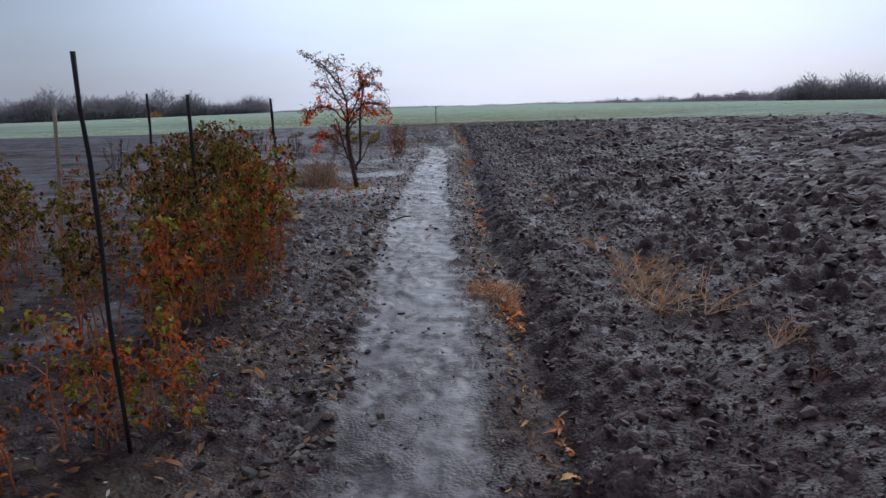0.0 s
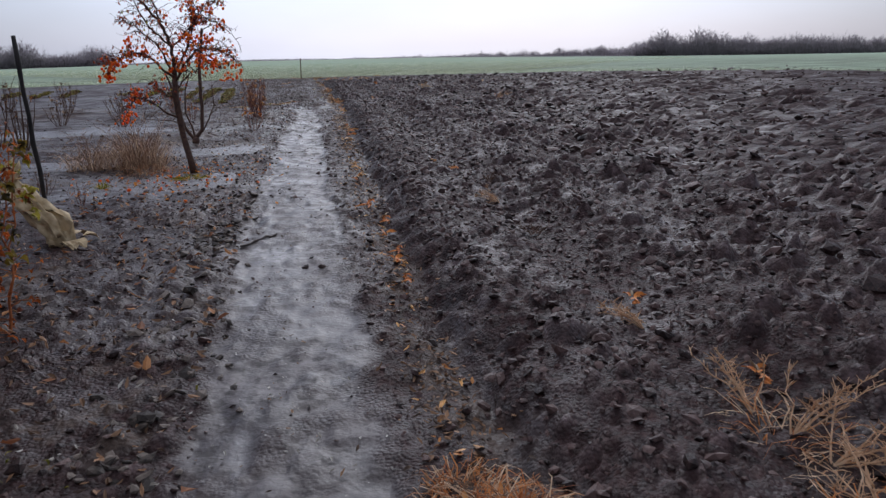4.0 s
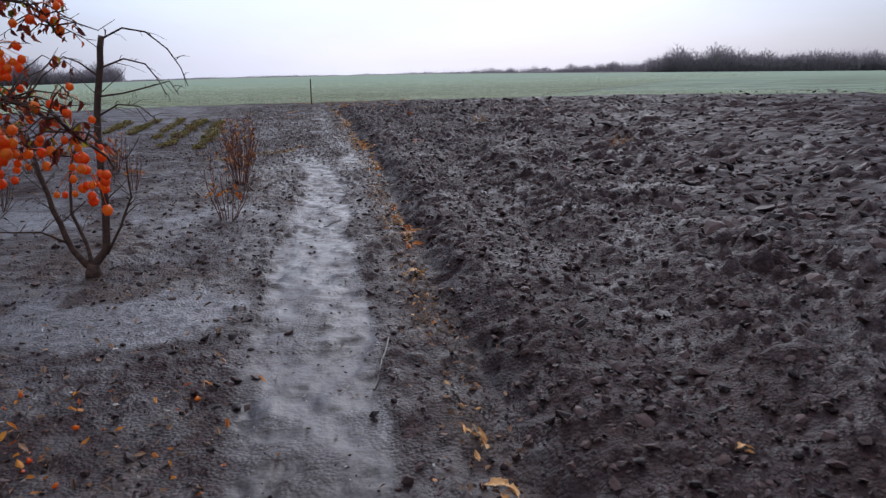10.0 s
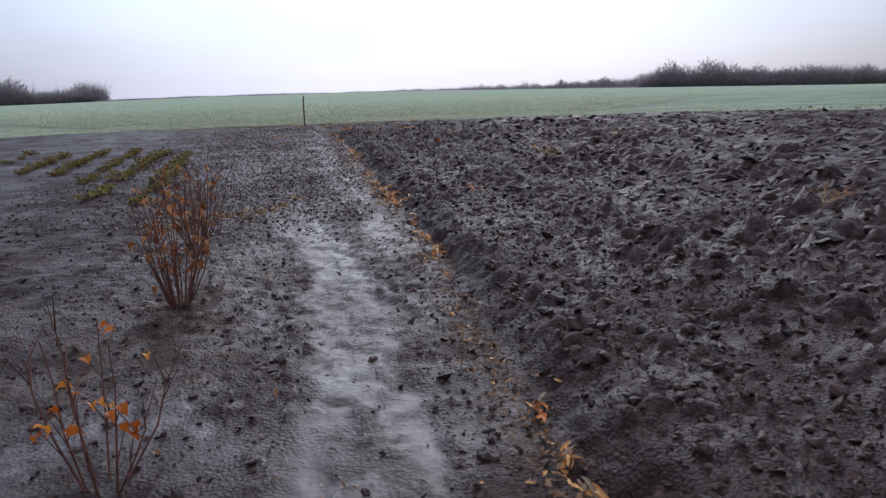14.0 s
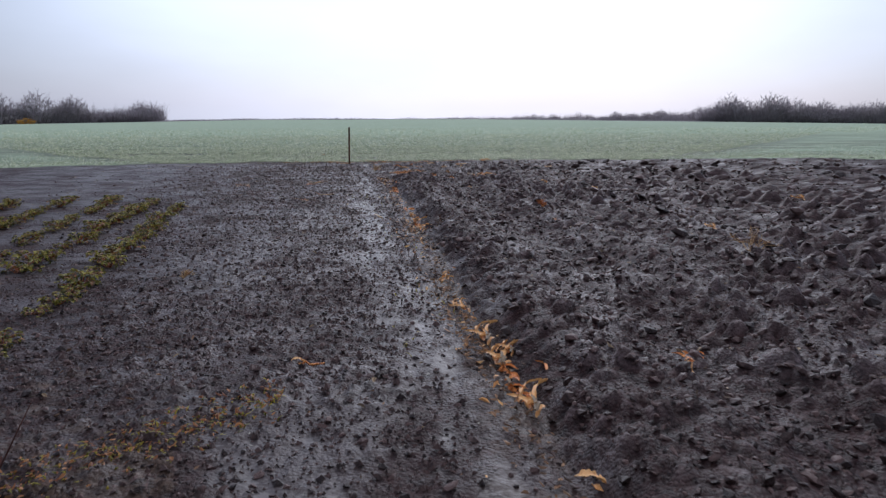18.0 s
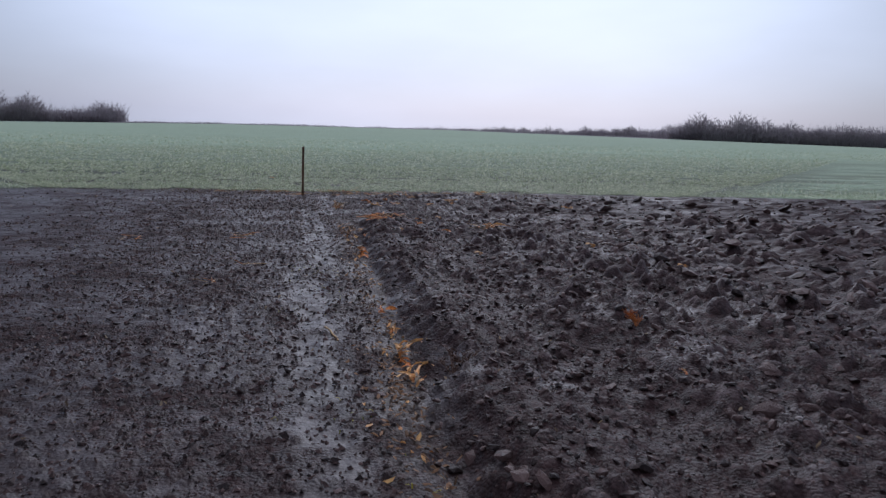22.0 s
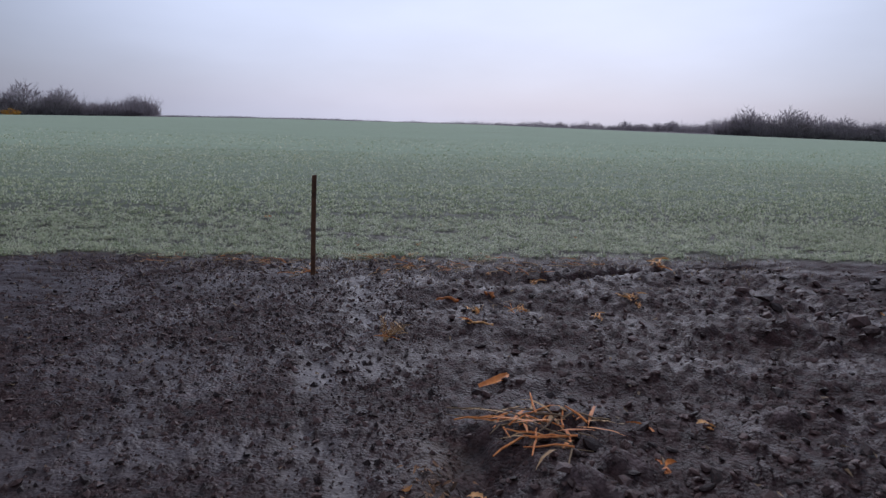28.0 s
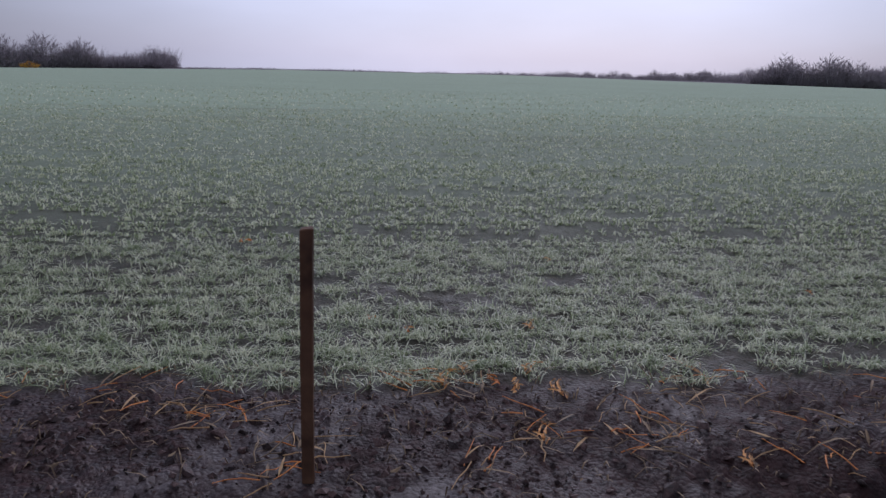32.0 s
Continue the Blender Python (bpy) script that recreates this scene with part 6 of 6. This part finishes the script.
# stony rubble trodden out of the path onto its garden side
path_side = lambda x, y: np.exp(-(((x - np.interp(y, PATH_Y, PATH_L) + 0.20) / 0.17) ** 2)) * (0.3 + 0.7 * sstep(0.4, 0.6, vn(x * 2, y * 1.1, 6)))
x, y = scatter(3400, -1.2, 0.2, 2.0, 12, path_side)
v, f = lumps(x, y, np.minimum(0.013 + rs.exponential(0.008, len(x)), 0.045), 0.8, 0.3)
joined("path_rubble", v, f, M_rubble, "grey-brown stones and hard clods along the footpath", "rubble")


# leaves that lie about
def flakes(name, x, y, size, material, label, lift=0.008):
    n = len(x)
    z = terrain(x, y)[0] + lift
    a = rs.uniform(0, 6.283, n)
    tx, ty = rs.uniform(-0.6, 0.6, n), rs.uniform(-0.6, 0.6, n)
    t = np.array([(-1, 0), (-0.35, 0.42), (0.45, 0.36), (1, 0), (0.45, -0.36), (-0.35, -0.42)])
    px, py = t[None, :, 0] * size[:, None], t[None, :, 1] * size[:, None] * rs.uniform(0.5, 1.3, n)[:, None]
    pz = px * tx[:, None] + np.abs(py) * ty[:, None] * 1.4 + 0.25 * size[:, None] * rs.uniform(-1, 1, (n, 6))
    pz = pz - pz.min(1, keepdims=True)
    c, s = np.cos(a)[:, None], np.sin(a)[:, None]
    v = np.stack([px * c - py * s + x[:, None], px * s + py * c + y[:, None], pz + z[:, None]], -1).reshape(-1, 3)
    q = np.array([(0, 1, 2, 3), (0, 3, 4, 5)])
    return joined(name, v, (q[None] + 6 * np.arange(n)[:, None, None]).reshape(-1, 4), material, label, "leaf litter")


def furrow_side(x, y):
    d = x - np.interp(y, FUR_Y, FUR_X)
    return np.exp(-(((d + 0.14) / 0.13) ** 2)) * (0.35 + 0.65 * sstep(0.45, 0.65, vn(x * 0 + 3, y * 0.9, 14)))


x, y = scatter(30000, 0.2, 1.2, 2, 36, furrow_side)
flakes("furrow_litter", x, y, rs.uniform(0.008, 0.026, len(x)), M_litter, "brown leaf crumbs along the furrow beside the footpath")
x, y = scatter(2400, 0.2, 1.2, 2, 36, furrow_side)
flakes("furrow_husk_scraps", x, y, rs.uniform(0.010, 0.030, len(x)), M_husk, "pale scraps of husk along the furrow")
garden_leaf = lambda x, y: (x < np.interp(y, PATH_Y, PATH_L)) * (0.06 + 0.7 * np.exp(-(((y - 6) / 5) ** 2)) + 0.5 * np.exp(-(((x + 1.4) / 1.2) ** 2 + ((y - 13.4) / 1.6) ** 2)))
x, y = scatter(16000, -4.5, 0.1, 2, 26, garden_leaf)
flakes("garden_litter", x, y, rs.uniform(0.010, 0.030, len(x)), M_litter, "brown fallen leaves over the garden soil")
x, y = scatter(2200, -4.5, 0.3, 2, 26, garden_leaf)
flakes("pale_garden_litter", x, y, rs.uniform(0.008, 0.022, len(x)), M_litter_pale, "pale stones and bleached leaves over the garden soil")
on_track = lambda x, y: terrain(x, y)[1] * (y < 25) * (0.25 + 0.75 * sstep(0.5, 0.65, vn(x * 5, y * 4, 8)))
x, y = scatter(3600, -0.6, 0.8, 2.2, 25, on_track)
flakes("path_flecks", x, y, rs.uniform(0.004, 0.013, len(x)), M_litter_pale, "pale chips of ice and straw trodden into the footpath", 0.003)
x, y = scatter(900, -0.6, 0.8, 2.2, 25, on_track)
flakes("path_litter", x, y, rs.uniform(0.006, 0.016, len(x)), M_litter, "brown leaf crumbs trodden into the footpath", 0.003)
x, y = scatter(230, -1.8, 0.0, 2.6, 11.5, lambda x, y: 0.9 * (x < np.interp(y, PATH_Y, PATH_L) + 0.05))
flakes("fallen_leaves", x, y, rs.uniform(0.022, 0.045, len(x)), M_leaf_brown, "large orange-brown leaves fallen on the garden soil", 0.012)
near_tree = lambda x, y: np.exp(-(((x + 1.25) / 0.75) ** 2 + ((y - 13.0) / 0.95) ** 2))
x, y = scatter(1700, -3.5, 0.5, 11, 16, near_tree)
flakes("fallen_red_leaves", x, y, rs.uniform(0.012, 0.030, len(x)), M_leaf_orange, "orange leaves and fruit skins fallen under the tree")
x, y = scatter(340, -3.2, 0.2, 11.2, 15.5, near_tree)
v, f = lumps(x, y, rs.uniform(0.012, 0.018, len(x)), 1.3, 0.6)
joined("fallen_fruit", v, f, M_fruit, "orange fruit fallen on the soil under the tree", "fallen fruit", True)
x, y = scatter(2600, -6, 4, 24, 40.6, lambda x, y: 0.35 + 0.65 * sstep(38, 40.4, y))
flakes("stubble_scraps", x, y, rs.uniform(0.006, 0.024, len(x)), M_husk_dull, "dull straw scraps over the bare soil")


# short stubble over the headland before the wheat
def blade_field(name, x, y, length, width, lean, material, label, category, droop=0.25, far=False):
    n = len(x)
    z = terrain(x, y)[0]
    a = rs.uniform(0, 6.283, n)
    h = length * rs.uniform(0.5, 1.1, n)
    le = lean * rs.uniform(0.3, 1.2, n) * length
    dx, dy = np.cos(a), np.sin(a)
    b = a + rs.uniform(1.2, 1.9, n)
    sx, sy = np.cos(b) * width, np.sin(b) * width
    P = np.stack([x, y, z - 0.01], -1)
    S = np.stack([sx, sy, 0 * sx], -1)
    M1 = P + np.stack([dx * le * 0.4, dy * le * 0.4, h * 0.8], -1)
    T = P + np.stack([dx * le, dy * le, h * (1 - droop * 2 * rs.rand(n))], -1)
    if far:
        return joined(name, np.stack([P - S, P + S, T], 1).reshape(-1, 3), np.arange(3 * n).reshape(-1, 3), material, label, category)
    v = np.stack([P - S * 0.7, P + S * 0.7, M1 + S, M1 - S, T + S * 0.15, T - S * 0.15], 1).reshape(-1, 3)
    q = np.array([(0, 1, 2, 3), (3, 2, 4, 5)])
    return joined(name, v, (q[None] + 6 * np.arange(n)[:, None, None]).reshape(-1, 4), material, label, category)


def wheat_patch(y0, y1, count, half, tillers):
    """Tufts in drilled rows, each of several blades."""
    y = rs.uniform(y0, y1, count)
    row = np.round(y / 0.2).astype(int)
    y = np.where(rs.rand(count) < 0.88, row * 0.2 + rs.normal(0, 0.020 + 0.014 * (y < 43.2), count), y)
    thin = TAB[3][row & 255, 7] * sstep(42, 45, y)
    x = rs.uniform(-1, 1, count) * (half + 4 + 0.85 * (y - 36.0)) + 1.2
    clump = vn(x * 5, y * 5, 2) * 0.4 + vn(x * 0.4, y * 2.2 + 40, 6) * 0.6
    keep = (rs.rand(count) < (1 - 0.55 * thin) * sstep(0.17 - 0.06 * sstep(43, 50, y), 0.39 - 0.08 * sstep(43, 50, y), clump) * (1 - sstep(62, 84, y))) & (terrain(x, y)[1 + 1] > rs.uniform(0.03, 0.12, count))
    x, y = np.repeat(x[keep], tillers), np.repeat(y[keep], tillers)
    return x + rs.normal(0, 0.012, len(x)), y + rs.normal(0, 0.010, len(x))


for k, (y0, y1, c, half, ln, w, tillers) in enumerate(((40.5, 43.2, 18500, -1.4, 0.055, 0.0030, 6), (43.2, 48, 21500, -0.8, 0.055, 0.0060, 4), (48, 58, 32000, -0.5, 0.06, 0.0145, 3), (58, 84, 34000, 2, 0.065, 0.028, 1))):
    x, y = wheat_patch(y0, y1, c, half, tillers)
    blade_field("winter_wheat", x, y, ln, w, 1.9 if y0 < 43 else 1.3, M_wheat, "short frosted blue-green winter wheat in drilled rows", "wheat", 0.22, y0 > 47)
# wide strips beside the near wheat, seen early in the walk
x = rs.uniform(-22, 24, 64000)
y = border(x) + rs.exponential(1.8, 64000)
k = np.abs(x - 1.2) > 1.6 + 0.85 * (y - 36.0)
x, y = x[k], y[k]
blade_field("wheat_edge", x, y, 0.06, 0.009, 1.5, M_wheat, "ragged front edge of the winter wheat", "wheat", 0.25, True)
x, y = scatter(2500, -3.5, 4.5, 39.2, 40.8, lambda x, y: sstep(39.2, 40.6, y))
blade_field("border_stubble", x, y, 0.05, 0.003, 1.6, M_husk_dull, "dry yellow stubble along the wheat border", "stubble")
x, y = scatter(260, -0.1, 0.7, 25, 31, lambda x, y: sstep(0.55, 0.7, vn(x * 3, y * 1.5, 3)))
blade_field("path_weeds", x, y, 0.035, 0.004, 1.4, M_leaf_lime, "tiny green weeds on the footpath", "weeds")
x, y = scatter(900, -0.35, 0.25, 31.3, 33.4, lambda x, y: sstep(0.5, 0.62, vn(x * 5, y * 3, 3)))
blade_field("path_moss", x, y, 0.014, 0.004, 1.2, M_leaf_lime, "green moss patches on the footpath", "moss")
x, y = scatter(2600, -1.8, -0.4, 23.2, 24.9, lambda x, y: np.exp(-(((y - 24.05 - 0.9 * (x + 0.9)) / 0.22) ** 2)))
blade_field("strip_weeds", x[:420], y[:420], 0.03, 0.005, 1.4, M_leaf_lime, "yellow-green runners across bare soil", "weeds")
flakes("strip_litter", x, y, rs.uniform(0.006, 0.018, len(x)), M_leaf_brown, "orange-brown dead runners across bare soil")
x, y = scatter(500, -2.2, -0.2, 2.4, 8, lambda x, y: sstep(0.6, 0.72, vn(x * 3, y * 3, 9)))
blade_field("garden_weeds", x, y, 0.04, 0.006, 1.4, M_leaf_lime, "tiny green weeds between raspberry canes", "weeds")


# the large clods that can be told apart
clod_meshes = []
for k in range(6):
    rk = random.Random(300 + k)
    m = Mesh()
    m.blob((0, 0, 0), 1.0, (1.25, 0.95, 0.62), 0.26, rk)
    bm = bmesh.new()
    me = m.make("clod", M_clod)
    bm.from_mesh(me)
    bmesh.ops.subdivide_edges(bm, edges=bm.edges[:], cuts=1)
    for vv in bm.verts:
        vv.co += Vector((rk.uniform(-1, 1), rk.uniform(-1, 1), rk.uniform(-1, 1))) * 0.13
    bm.to_mesh(me)
    bm.free()
    clod_meshes.append(me)
rc = random.Random(17)
count = 0
spots = [(4.36, 18.16, 0.10), (1.25, 14.98, 0.07), (2.69, 15.41, 0.07), (5.7, 17.9, 0.10), (2.76, 29.47, 0.11), (2.36, 28.84, 0.11), (1.72, 30.18, 0.09), (1.45, 22.89, 0.07), (1.55, 30.9, 0.07)]
while count < 285:
    if count < len(spots):
        x, y, s = spots[count]
    else:
        y = rc.uniform(2.5, 39.5)
        x = float(np.interp(y, FUR_Y, FUR_X)) + 0.18 + rc.expovariate(0.55)
        s = min(0.075, 0.03 + rc.expovariate(75))
    s *= 0.65
    o = new("clod", clod_meshes[count % 6])
    o.parent = ground
    o.location = (x, y, gz(x, y) + s * 0.12)
    o.rotation_euler = (rc.uniform(-0.5, 0.5), rc.uniform(-0.5, 0.5), rc.uniform(0, 6.3))
    o.scale = (s, s, s)
    count += 1
